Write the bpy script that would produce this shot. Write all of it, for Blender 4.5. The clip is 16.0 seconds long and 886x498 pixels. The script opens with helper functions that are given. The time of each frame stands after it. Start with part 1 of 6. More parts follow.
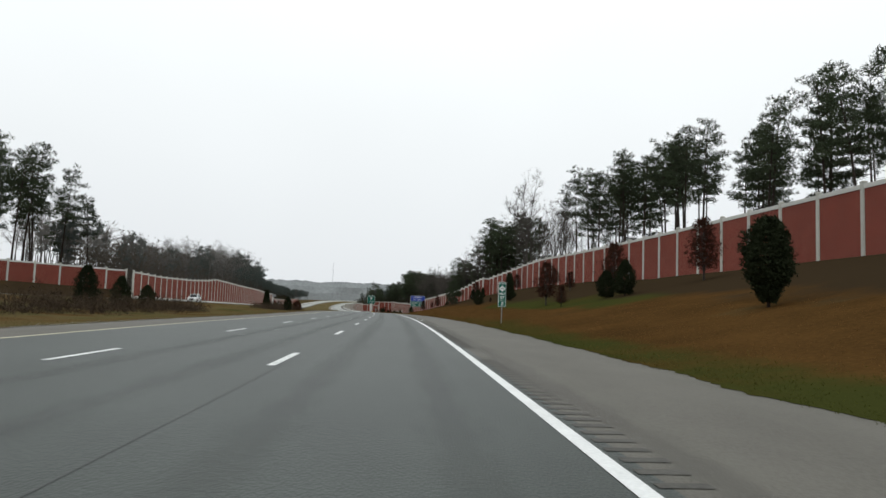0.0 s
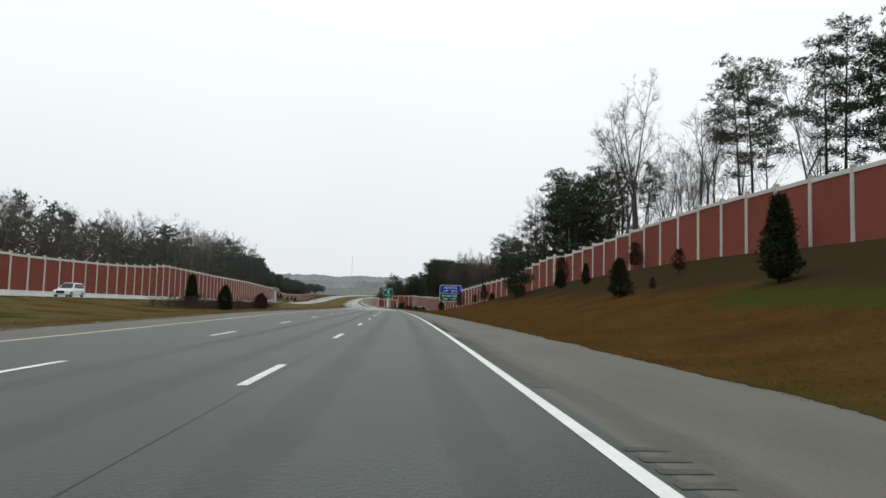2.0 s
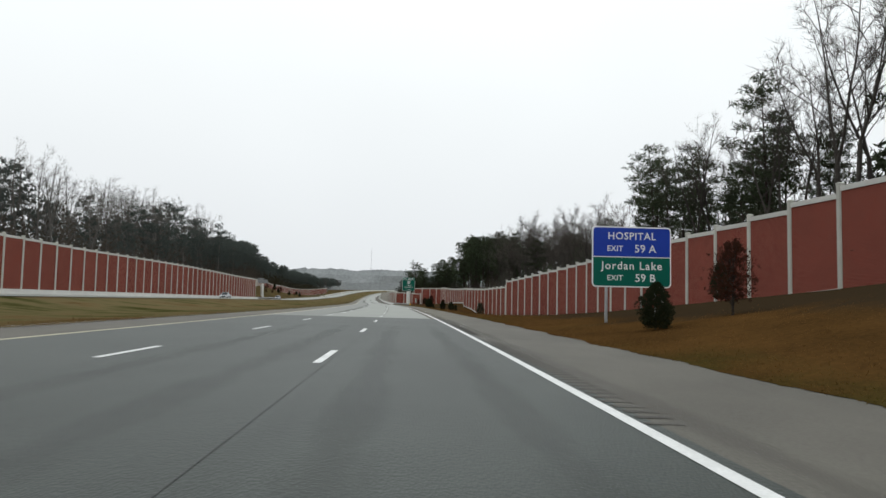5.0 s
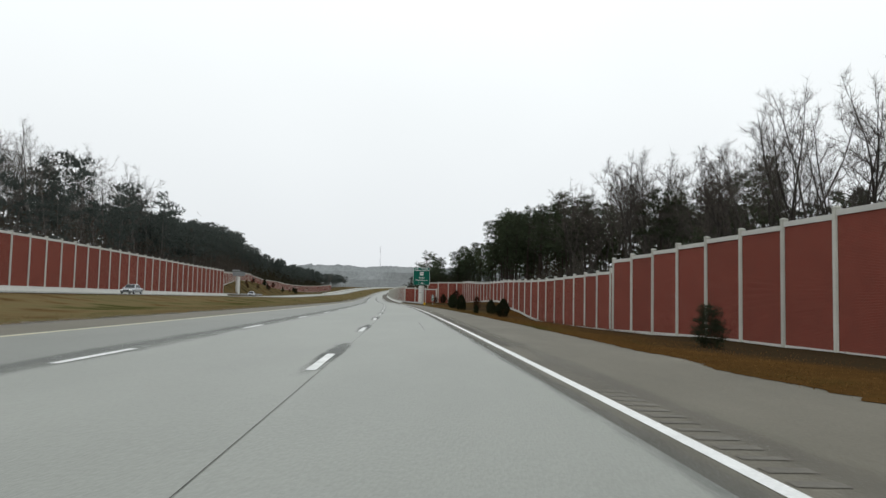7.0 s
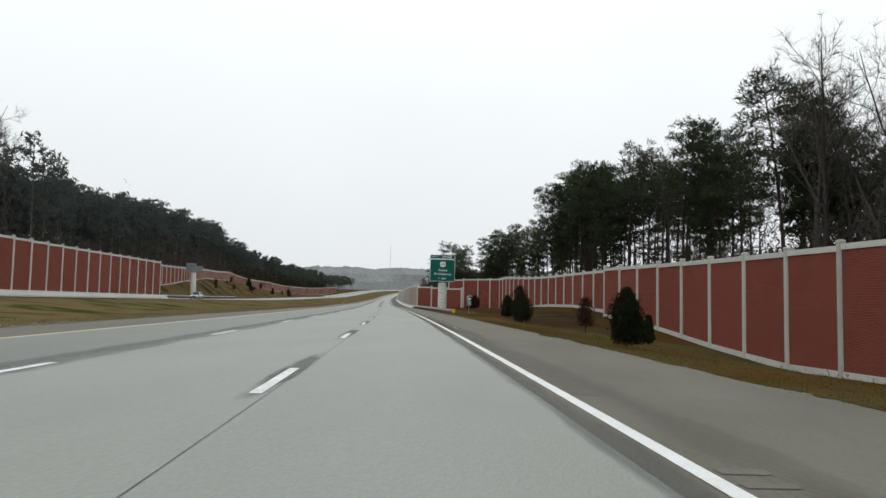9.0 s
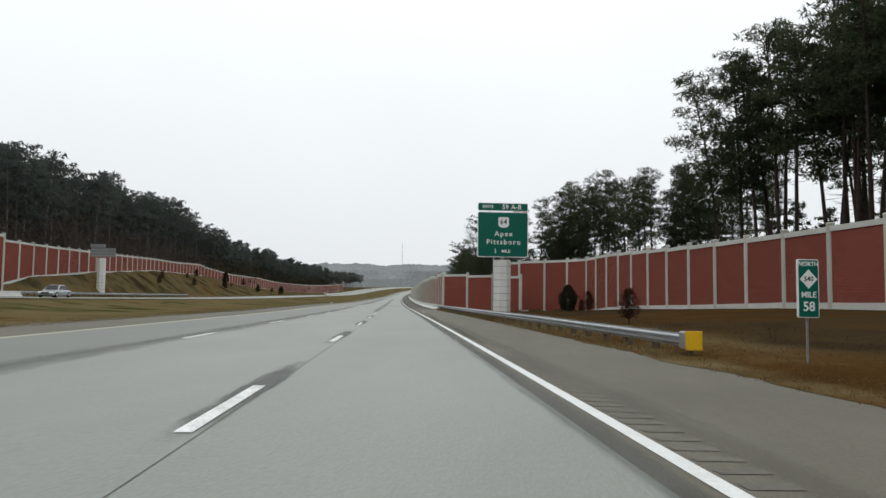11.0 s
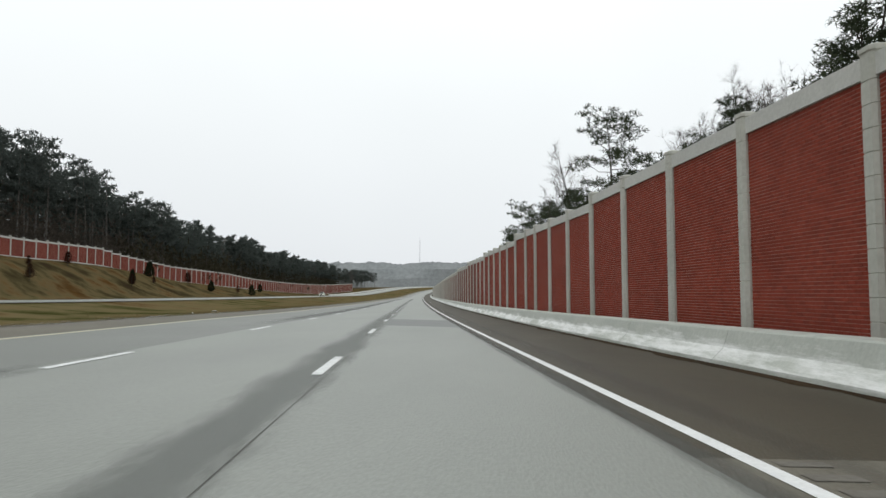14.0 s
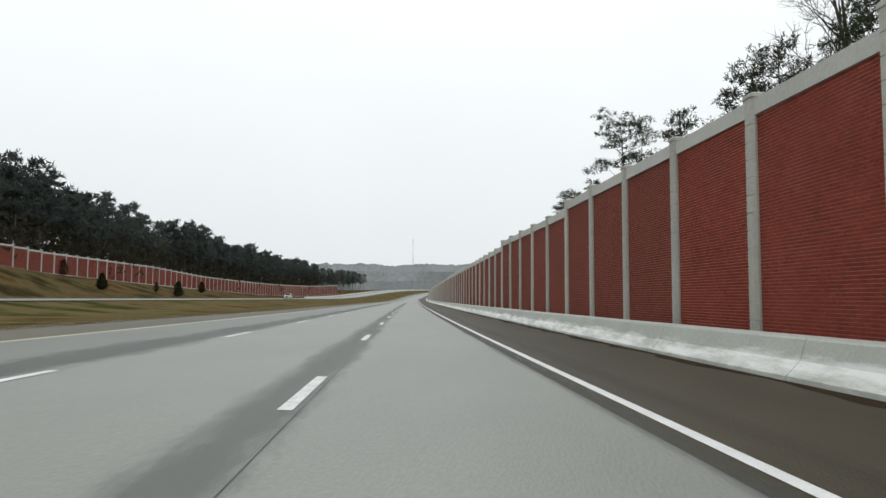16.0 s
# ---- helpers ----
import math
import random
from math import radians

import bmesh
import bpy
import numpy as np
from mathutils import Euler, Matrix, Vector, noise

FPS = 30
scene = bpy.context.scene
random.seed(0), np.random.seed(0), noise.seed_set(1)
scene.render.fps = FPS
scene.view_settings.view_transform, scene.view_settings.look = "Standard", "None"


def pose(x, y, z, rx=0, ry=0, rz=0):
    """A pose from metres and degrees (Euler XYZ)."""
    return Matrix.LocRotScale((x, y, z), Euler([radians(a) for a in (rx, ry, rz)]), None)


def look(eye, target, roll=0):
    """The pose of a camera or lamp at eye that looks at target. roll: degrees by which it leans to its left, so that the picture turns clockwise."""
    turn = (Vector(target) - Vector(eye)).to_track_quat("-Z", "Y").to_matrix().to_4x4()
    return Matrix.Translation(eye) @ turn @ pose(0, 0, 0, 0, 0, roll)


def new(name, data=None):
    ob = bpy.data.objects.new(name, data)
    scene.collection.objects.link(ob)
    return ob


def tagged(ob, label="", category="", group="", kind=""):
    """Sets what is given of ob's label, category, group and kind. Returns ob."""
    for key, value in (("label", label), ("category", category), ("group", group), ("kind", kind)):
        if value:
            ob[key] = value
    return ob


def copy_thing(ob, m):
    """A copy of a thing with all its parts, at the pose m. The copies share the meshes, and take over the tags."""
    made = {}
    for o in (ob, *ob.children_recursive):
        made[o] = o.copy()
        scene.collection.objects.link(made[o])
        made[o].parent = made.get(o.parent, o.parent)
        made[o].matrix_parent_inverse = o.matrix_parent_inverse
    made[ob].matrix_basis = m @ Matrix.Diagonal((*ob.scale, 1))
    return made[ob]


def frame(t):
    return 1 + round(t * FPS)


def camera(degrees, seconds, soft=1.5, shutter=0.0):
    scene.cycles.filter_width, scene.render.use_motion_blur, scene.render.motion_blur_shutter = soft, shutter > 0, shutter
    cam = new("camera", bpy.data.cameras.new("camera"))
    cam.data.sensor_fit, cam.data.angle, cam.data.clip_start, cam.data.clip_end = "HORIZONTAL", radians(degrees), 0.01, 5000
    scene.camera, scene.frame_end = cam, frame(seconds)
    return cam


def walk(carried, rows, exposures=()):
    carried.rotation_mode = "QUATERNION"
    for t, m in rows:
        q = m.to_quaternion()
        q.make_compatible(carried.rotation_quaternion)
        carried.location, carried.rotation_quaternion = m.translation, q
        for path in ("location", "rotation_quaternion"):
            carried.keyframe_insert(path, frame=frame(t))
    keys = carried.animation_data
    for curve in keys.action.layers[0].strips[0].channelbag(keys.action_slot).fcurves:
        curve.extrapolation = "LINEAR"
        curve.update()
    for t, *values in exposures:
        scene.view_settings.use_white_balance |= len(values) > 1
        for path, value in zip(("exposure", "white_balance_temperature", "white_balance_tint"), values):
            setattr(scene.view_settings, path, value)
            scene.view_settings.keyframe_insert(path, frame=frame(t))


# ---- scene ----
cam = camera(64.68, 16.0)
ROWS = [
    (0.0, -1.498, -0.034, 1.081, -1.741, 4.702, 1.984),
    (0.5, -1.910, 15.898, 1.100, -1.255, 4.609, 2.062),
    (1.0, -2.438, 31.810, 1.105, -0.812, 4.453, 1.889),
    (1.5, -3.073, 47.680, 1.072, -0.464, 4.370, 1.749),
    (2.0, -3.825, 63.577, 1.009, -0.071, 4.172, 1.473),
    (2.5, -4.692, 79.452, 0.924, 0.209, 4.186, 1.211),
    (3.0, -5.681, 95.293, 0.818, 0.543, 4.099, 1.144),
    (3.5, -6.766, 111.102, 0.693, 0.838, 4.035, 1.031),
    (4.0, -7.919, 126.789, 0.560, 1.157, 3.888, 1.069),
    (4.5, -9.137, 142.409, 0.405, 1.459, 3.848, 1.096),
    (5.0, -10.410, 157.996, 0.238, 1.670, 3.741, 1.145),
    (5.5, -11.729, 173.569, 0.067, 1.859, 3.728, 1.169),
    (6.0, -13.092, 189.136, -0.107, 2.046, 3.727, 1.191),
    (6.5, -14.495, 204.709, -0.279, 2.256, 3.739, 1.211),
    (7.0, -15.936, 220.301, -0.446, 2.494, 3.555, 1.219),
    (7.5, -17.394, 235.950, -0.607, 2.570, 3.608, 1.309),
    (8.0, -18.920, 251.669, -0.764, 2.716, 3.597, 1.102),
    (8.5, -20.556, 267.422, -0.918, 3.055, 3.810, 1.081),
    (9.0, -22.299, 283.182, -1.076, 3.391, 3.799, 1.161),
    (9.5, -24.141, 298.937, -1.238, 3.690, 3.774, 1.193),
    (10.0, -26.073, 314.676, -1.407, 3.915, 3.726, 1.157),
    (10.5, -28.082, 330.389, -1.585, 4.048, 3.582, 1.073),
    (11.0, -30.177, 346.047, -1.765, 4.367, 3.608, 0.672),
    (11.5, -32.337, 361.619, -1.930, 4.619, 3.562, 0.638),
    (12.0, -34.558, 377.014, -2.089, 4.913, 3.640, 0.932),
    (12.5, -36.813, 392.161, -2.253, 5.164, 3.838, 1.523),
    (13.0, -39.106, 407.410, -2.423, 5.340, 3.710, 0.823),
    (13.5, -41.459, 422.885, -2.610, 5.534, 3.670, 0.269),
    (14.0, -43.845, 438.459, -2.793, 5.754, 3.646, -0.110),
    (14.5, -46.239, 454.084, -2.950, 5.847, 3.673, -0.047),
    (15.0, -48.601, 469.986, -3.066, 5.662, 3.782, -0.245),
    (15.5, -50.905, 485.889, -3.181, 5.440, 3.741, -0.164),
    (16.0, -53.147, 501.593, -3.301, 5.161, 3.997, 0.256),
]
walk(cam, [(t, pose(x, y, z, 90 + pitch, 0, yaw) @ pose(0, 0, 0, 0, 0, roll)) for t, x, y, z, yaw, pitch, roll in ROWS])

# ---- world and light: a bright overcast sky and a very soft high sun ----
world = bpy.data.worlds.new("overcast")
scene.world = world
world.use_nodes = True
wn = world.node_tree.nodes
wl = world.node_tree.links
wn.clear()
w_out = wn.new("ShaderNodeOutputWorld")
w_bg = wn.new("ShaderNodeBackground")
w_tc = wn.new("ShaderNodeTexCoord")
w_sep = wn.new("ShaderNodeSeparateXYZ")
w_ramp = wn.new("ShaderNodeValToRGB")
w_cloud = wn.new("ShaderNodeTexNoise")
w_cloud.inputs["Scale"].default_value = 1.6
w_cloud.inputs["Detail"].default_value = 3
w_mul = wn.new("ShaderNodeMixRGB")
w_mul.blend_type = "MULTIPLY"
w_mul.inputs[0].default_value = 0.16
w_ramp.color_ramp.elements[0].position = 0.0
w_ramp.color_ramp.elements[0].color = (0.72, 0.75, 0.775, 1)
w_ramp.color_ramp.elements[1].position = 0.42
w_ramp.color_ramp.elements[1].color = (0.93, 0.975, 0.985, 1)
wl.new(w_tc.outputs["Generated"], w_sep.inputs[0])
wl.new(w_tc.outputs["Generated"], w_cloud.inputs["Vector"])
wl.new(w_sep.outputs["Z"], w_ramp.inputs[0])
wl.new(w_ramp.outputs[0], w_mul.inputs[1])
wl.new(w_cloud.outputs["Fac"], w_mul.inputs[2])
wl.new(w_mul.outputs[0], w_bg.inputs["Color"])
w_bg.inputs["Strength"].default_value = 1.17
wl.new(w_bg.outputs[0], w_out.inputs[0])
sun_data = bpy.data.lights.new("sun", "SUN")
sun_data.energy, sun_data.angle, sun_data.color = 0.5, radians(40), (1.0, 0.985, 0.96)
sun = new("sun", sun_data)
sun.matrix_world = look((0, 0, 300), (60, 90, 0))


# ---- materials ----
def mat(name, dark, light, scale=3.0, rough=0.8, bump=0.0, fine=None, spread=0.5, metal=0.0, vary=0.0, stretch=(1, 1, 1), spec=0.4):
    """A surface whose colour runs between two tones by noise at two scales, with relief."""
    m = bpy.data.materials.new(name)
    m.use_nodes = True
    n, l = m.node_tree.nodes, m.node_tree.links
    b = n["Principled BSDF"]
    geo = n.new("ShaderNodeNewGeometry")
    mapping = n.new("ShaderNodeMapping")
    mapping.inputs["Scale"].default_value = stretch
    l.new(geo.outputs["Position"], mapping.inputs["Vector"])
    big = n.new("ShaderNodeTexNoise")
    big.inputs["Scale"].default_value = scale
    big.inputs["Detail"].default_value = 5
    big.inputs["Roughness"].default_value = 0.65
    small = n.new("ShaderNodeTexNoise")
    small.inputs["Scale"].default_value = fine or scale * 14
    small.inputs["Detail"].default_value = 3
    for q in (big, small):
        l.new(mapping.outputs[0], q.inputs["Vector"])
    mix = n.new("ShaderNodeMath")
    mix.operation = "MULTIPLY_ADD"
    mix.inputs[1].default_value = 0.45
    l.new(small.outputs["Fac"], mix.inputs[0])
    half = n.new("ShaderNodeMath")
    half.operation = "MULTIPLY"
    half.inputs[1].default_value = 0.55
    l.new(big.outputs["Fac"], half.inputs[0])
    l.new(half.outputs[0], mix.inputs[2])
    ramp = n.new("ShaderNodeValToRGB")
    ramp.color_ramp.elements[0].position = 0.5 - spread * 0.35
    ramp.color_ramp.elements[1].position = 0.5 + spread * 0.35
    ramp.color_ramp.elements[0].color = (*dark, 1)
    ramp.color_ramp.elements[1].color = (*light, 1)
    l.new(mix.outputs[0], ramp.inputs[0])
    colour = ramp.outputs[0]
    if vary:
        info = n.new("ShaderNodeObjectInfo")
        hsv = n.new("ShaderNodeHueSaturation")
        rng = n.new("ShaderNodeMapRange")
        rng.inputs["To Min"].default_value, rng.inputs["To Max"].default_value = 1 - vary, 1 + vary
        l.new(info.outputs["Random"], rng.inputs["Value"])
        l.new(rng.outputs[0], hsv.inputs["Value"])
        l.new(colour, hsv.inputs["Color"])
        colour = hsv.outputs[0]
    l.new(colour, b.inputs["Base Color"])
    b.inputs["Roughness"].default_value = rough
    b.inputs["Metallic"].default_value = metal
    b.inputs["Specular IOR Level"].default_value = spec
    if bump:
        bp = n.new("ShaderNodeBump")
        bp.inputs["Strength"].default_value = bump
        bp.inputs["Distance"].default_value = 0.03
        l.new(small.outputs["Fac"], bp.inputs["Height"])
        l.new(bp.outputs[0], b.inputs["Normal"])
    return m


M_ASPHALT = mat("asphalt_dark", (0.011, 0.017, 0.014), (0.054, 0.066, 0.058), 0.5, 0.5, 0.4, 45, 0.75, stretch=(1, 0.45, 1), spec=0.3)
M_CONCRETE = mat("concrete_lane", (0.185, 0.195, 0.175), (0.29, 0.302, 0.274), 0.35, 0.5, 0.3, 40, 0.85, stretch=(1, 0.3, 1), spec=0.35)
M_SHOULDER = mat("shoulder_asphalt", (0.072, 0.0675, 0.057), (0.16, 0.152, 0.13), 0.6, 0.7, 0.35, 40, 0.8, stretch=(1, 0.4, 1), spec=0.2)
M_SHOULDER_TAN = mat("shoulder_tan", (0.09, 0.083, 0.065), (0.19, 0.177, 0.143), 0.6, 0.7, 0.35, 40, 0.8, stretch=(1, 0.4, 1), spec=0.15)
M_SHOULDER_WET = mat("shoulder_damp", (0.036, 0.031, 0.02), (0.088, 0.077, 0.054), 0.6, 0.6, 0.35, 40, 0.8, stretch=(1, 0.4, 1), spec=0.15)
M_LANE_MID = mat("mid_grey_lane", (0.115, 0.122, 0.108), (0.195, 0.204, 0.183), 0.4, 0.5, 0.3, 40, 0.8, stretch=(1, 0.3, 1), spec=0.35)
M_TAR = mat("tar", (0.03, 0.03, 0.03), (0.06, 0.06, 0.058), 1.5, 0.6, 0.1)
M_STAIN = mat("dark_slab", (0.12, 0.13, 0.12), (0.18, 0.19, 0.178), 0.8, 0.55, 0.25, 30)
M_WHITE = mat("white_marking", (0.62, 0.63, 0.62), (0.82, 0.83, 0.82), 2.5, 0.6, 0.15, 30)
M_DASH_WHITE = mat("worn_white_marking", (0.5, 0.51, 0.5), (0.86, 0.87, 0.86), 3.5, 0.6, 0.15, 26, 0.34)
M_YELLOW = mat("yellow_marking", (0.48, 0.44, 0.3), (0.63, 0.58, 0.41), 2.5, 0.6, 0.15, 30)
M_GRASS = mat("winter_grass", (0.021, 0.0125, 0.0052), (0.112, 0.058, 0.0188), 0.3, 0.95, 1.0, 8.0, 0.8, spec=0.0)
M_BLADE = mat("grass_blades", (0.065, 0.038, 0.015), (0.22, 0.118, 0.042), 0.3, 0.9, 0.0, 8, 0.7, spec=0.0)
M_DIRT = mat("bank_dirt", (0.02, 0.014, 0.008), (0.055, 0.036, 0.02), 0.8, 0.95, 0.5, 8, spec=0.05)


def ground_cover(m, green, soil):
    """Green growth and bare brown soil laid over dry grass, where the ground's own cover values put them, broken up by noise."""
    n, l = m.node_tree.nodes, m.node_tree.links
    b = n["Principled BSDF"]
    colour = b.inputs["Base Color"].links[0].from_socket
    geo = n.new("ShaderNodeNewGeometry")
    big = n.new("ShaderNodeTexNoise")
    big.inputs["Scale"].default_value = 0.13
    big.inputs["Detail"].default_value = 6
    big.inputs["Roughness"].default_value = 0.62
    l.new(geo.outputs["Position"], big.inputs["Vector"])
    for name, tone in (("straw", (0.16, 0.127, 0.067)), ("green", green), ("soil", soil)):
        value, add = n.new("ShaderNodeAttribute"), n.new("ShaderNodeMath")
        value.attribute_name = name
        add.operation = "MULTIPLY_ADD"
        add.inputs[1].default_value = 0.5
        l.new(value.outputs["Fac"], add.inputs[0])
        l.new(big.outputs["Fac"], add.inputs[2])
        ramp = n.new("ShaderNodeMapRange")
        ramp.interpolation_type = "SMOOTHSTEP"
        ramp.inputs["From Min"].default_value, ramp.inputs["From Max"].default_value = 0.6, 0.9
        l.new(add.outputs[0], ramp.inputs["Value"])
        mix = n.new("ShaderNodeMixRGB")
        mix.inputs[2].default_value = (*tone, 1)
        l.new(ramp.outputs[0], mix.inputs[0])
        l.new(colour, mix.inputs[1])
        colour = mix.outputs[0]
    l.new(colour, b.inputs["Base Color"])


ground_cover(M_GRASS, (0.038, 0.042, 0.0115), (0.036, 0.025, 0.014))
ground_cover(M_BLADE, (0.066, 0.072, 0.018), (0.06, 0.036, 0.02))
M_BRICK = mat("brick", (0.14, 0.026, 0.017), (0.35, 0.07, 0.044), 0.6, 0.9, 0.25, 11, 0.95, vary=0.05, spec=0.1)
M_MORTAR = mat("mortar", (0.19, 0.07, 0.052), (0.54, 0.34, 0.285), 0.7, 0.9, 0.2, 6, 0.7, spec=0.1)
M_CONC = mat("pale_concrete", (0.43, 0.43, 0.4), (0.62, 0.62, 0.58), 0.6, 0.85, 0.25, 12, 0.8, vary=0.05)
M_PILLAR = mat("weathered_concrete", (0.34, 0.34, 0.295), (0.55, 0.55, 0.5), 0.7, 0.85, 0.25, 10, 0.9, vary=0.1)
M_STEEL = mat("galvanised_steel", (0.32, 0.34, 0.36), (0.5, 0.52, 0.54), 1.2, 0.42, 0.05, 20, metal=0.75)
M_POST = mat("weathered_timber", (0.07, 0.055, 0.042), (0.15, 0.12, 0.09), 3, 0.9, 0.3, 25)
M_GREEN = mat("sign_green", (0.0, 0.098, 0.068), (0.0, 0.12, 0.084), 1.5, 0.4, 0.0, spec=0.25)
M_BLUE = mat("sign_blue", (0.004, 0.035, 0.33), (0.008, 0.05, 0.4), 1.5, 0.4, 0.0)
M_SIGN_WHITE = mat("sign_white", (0.74, 0.76, 0.75), (0.82, 0.84, 0.83), 2, 0.45, 0.0)
M_BLACK = mat("black_paint", (0.012, 0.012, 0.012), (0.02, 0.02, 0.02), 3, 0.5, 0.0)
M_SAFETY = mat("safety_yellow", (0.62, 0.36, 0.005), (0.78, 0.47, 0.01), 3, 0.5, 0.05)
M_SIGN_BACK = mat("sign_back", (0.26, 0.275, 0.28), (0.38, 0.395, 0.4), 2, 0.5, 0.0, metal=0.6)
M_BARK = mat("pine_bark", (0.02, 0.016, 0.014), (0.065, 0.05, 0.042), 2.5, 0.95, 0.5, 12, spec=0.05)
M_GREY_BARK = mat("grey_bark", (0.032, 0.029, 0.026), (0.09, 0.081, 0.072), 2.0, 0.95, 0.3, 12, vary=0.25, spec=0.05)
M_NEEDLE = mat("pine_needles", (0.018, 0.026, 0.014), (0.066, 0.083, 0.045), 0.8, 0.75, 0.0, 6, vary=0.3, spec=0.1)
# needles of woods farther off, haze painted in as a lighter grey-green
M_HAZE_NEEDLE = mat("haze_paled_needles", (0.078, 0.091, 0.085), (0.122, 0.142, 0.127), 0.25, 0.8, 0.0, 3, 0.9, vary=0.2, spec=0.1)
M_CEDAR = mat("cedar_leaves", (0.009, 0.013, 0.007), (0.027, 0.034, 0.015), 1.5, 0.8, 0.0, 9, 0.9, vary=0.25, spec=0.05)
M_RUST = mat("rust_leaves", (0.024, 0.011, 0.0075), (0.068, 0.029, 0.018), 1.5, 0.85, 0.0, 9, 0.9, vary=0.25, spec=0.05)
M_BRUSH = mat("bare_brush", (0.068, 0.058, 0.048), (0.115, 0.099, 0.082), 0.4, 0.95, 0.0, 5, spec=0.05)
# bark and twigs of trees farther off, their colour lightened for haze
M_HAZE_BARK = mat("haze_paled_bark", (0.07, 0.066, 0.06), (0.17, 0.16, 0.148), 2.0, 0.95, 0.3, 12, vary=0.25, spec=0.05)
M_HAZE_TWIG = mat("haze_paled_twigs", (0.09, 0.082, 0.074), (0.19, 0.176, 0.162), 0.5, 0.95, 0.0, 5, vary=0.25, spec=0.05)
M_THICKET = mat("thicket_leaves", (0.022, 0.022, 0.014), (0.07, 0.06, 0.038), 0.35, 0.9, 0.0, 4, 0.9, spec=0.05)
M_RUSTY_BRUSH = mat("rusty_brush", (0.028, 0.02, 0.014), (0.085, 0.062, 0.042), 0.4, 0.95, 0.0, 5, spec=0.05)
M_TWIG = mat("grey_twigs", (0.055, 0.048, 0.042), (0.115, 0.1, 0.088), 0.5, 0.95, 0.0, 5, vary=0.25, spec=0.05)



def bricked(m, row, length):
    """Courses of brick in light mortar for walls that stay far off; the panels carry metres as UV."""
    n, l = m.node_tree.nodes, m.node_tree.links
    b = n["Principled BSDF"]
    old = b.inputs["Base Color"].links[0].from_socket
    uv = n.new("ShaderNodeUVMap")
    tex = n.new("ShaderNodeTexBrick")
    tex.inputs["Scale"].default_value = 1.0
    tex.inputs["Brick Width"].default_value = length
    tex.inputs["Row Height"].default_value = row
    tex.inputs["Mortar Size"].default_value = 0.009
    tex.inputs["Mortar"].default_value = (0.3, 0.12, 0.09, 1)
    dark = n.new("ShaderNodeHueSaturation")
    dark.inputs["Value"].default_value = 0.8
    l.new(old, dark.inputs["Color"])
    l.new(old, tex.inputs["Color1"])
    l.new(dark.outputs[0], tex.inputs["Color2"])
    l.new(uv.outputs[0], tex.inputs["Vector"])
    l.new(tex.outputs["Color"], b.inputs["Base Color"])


def per_piece(m, amount):
    """Each loose piece of a mesh takes its own tone."""
    n, l = m.node_tree.nodes, m.node_tree.links
    b = n["Principled BSDF"]
    old = b.inputs["Base Color"].links[0].from_socket
    geo, rng, hsv = n.new("ShaderNodeNewGeometry"), n.new("ShaderNodeMapRange"), n.new("ShaderNodeHueSaturation")
    rng.inputs["To Min"].default_value, rng.inputs["To Max"].default_value = 1 - amount, 1 + amount
    l.new(geo.outputs["Random Per Island"], rng.inputs["Value"])
    l.new(rng.outputs[0], hsv.inputs["Value"])
    l.new(old, hsv.inputs["Color"])
    l.new(hsv.outputs[0], b.inputs["Base Color"])


def thin(m, share):
    """Leaves and needles pass a share of the light that falls on their other side."""
    n, l = m.node_tree.nodes, m.node_tree.links
    b, out = n["Principled BSDF"], n["Material Output"]
    back, mix = n.new("ShaderNodeBsdfTranslucent"), n.new("ShaderNodeMixShader")
    l.new(b.inputs["Base Color"].links[0].from_socket, back.inputs["Color"])
    mix.inputs[0].default_value = share
    l.new(b.outputs[0], mix.inputs[1])
    l.new(back.outputs[0], mix.inputs[2])
    l.new(mix.outputs[0], out.inputs["Surface"])


per_piece(M_BRICK, 0.16)
per_piece(M_NEEDLE, 0.3)
per_piece(M_HAZE_NEEDLE, 0.1)
for leaf_material, share in ((M_NEEDLE, 0.3), (M_HAZE_NEEDLE, 0.5), (M_BRUSH, 0.5), (M_THICKET, 0.4), (M_RUST, 0.3), (M_BLADE, 0.4), (M_HAZE_TWIG, 0.4)):
    thin(leaf_material, share)
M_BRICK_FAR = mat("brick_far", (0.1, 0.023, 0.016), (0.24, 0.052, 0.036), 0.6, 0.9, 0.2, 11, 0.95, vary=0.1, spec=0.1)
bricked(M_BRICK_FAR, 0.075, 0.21)


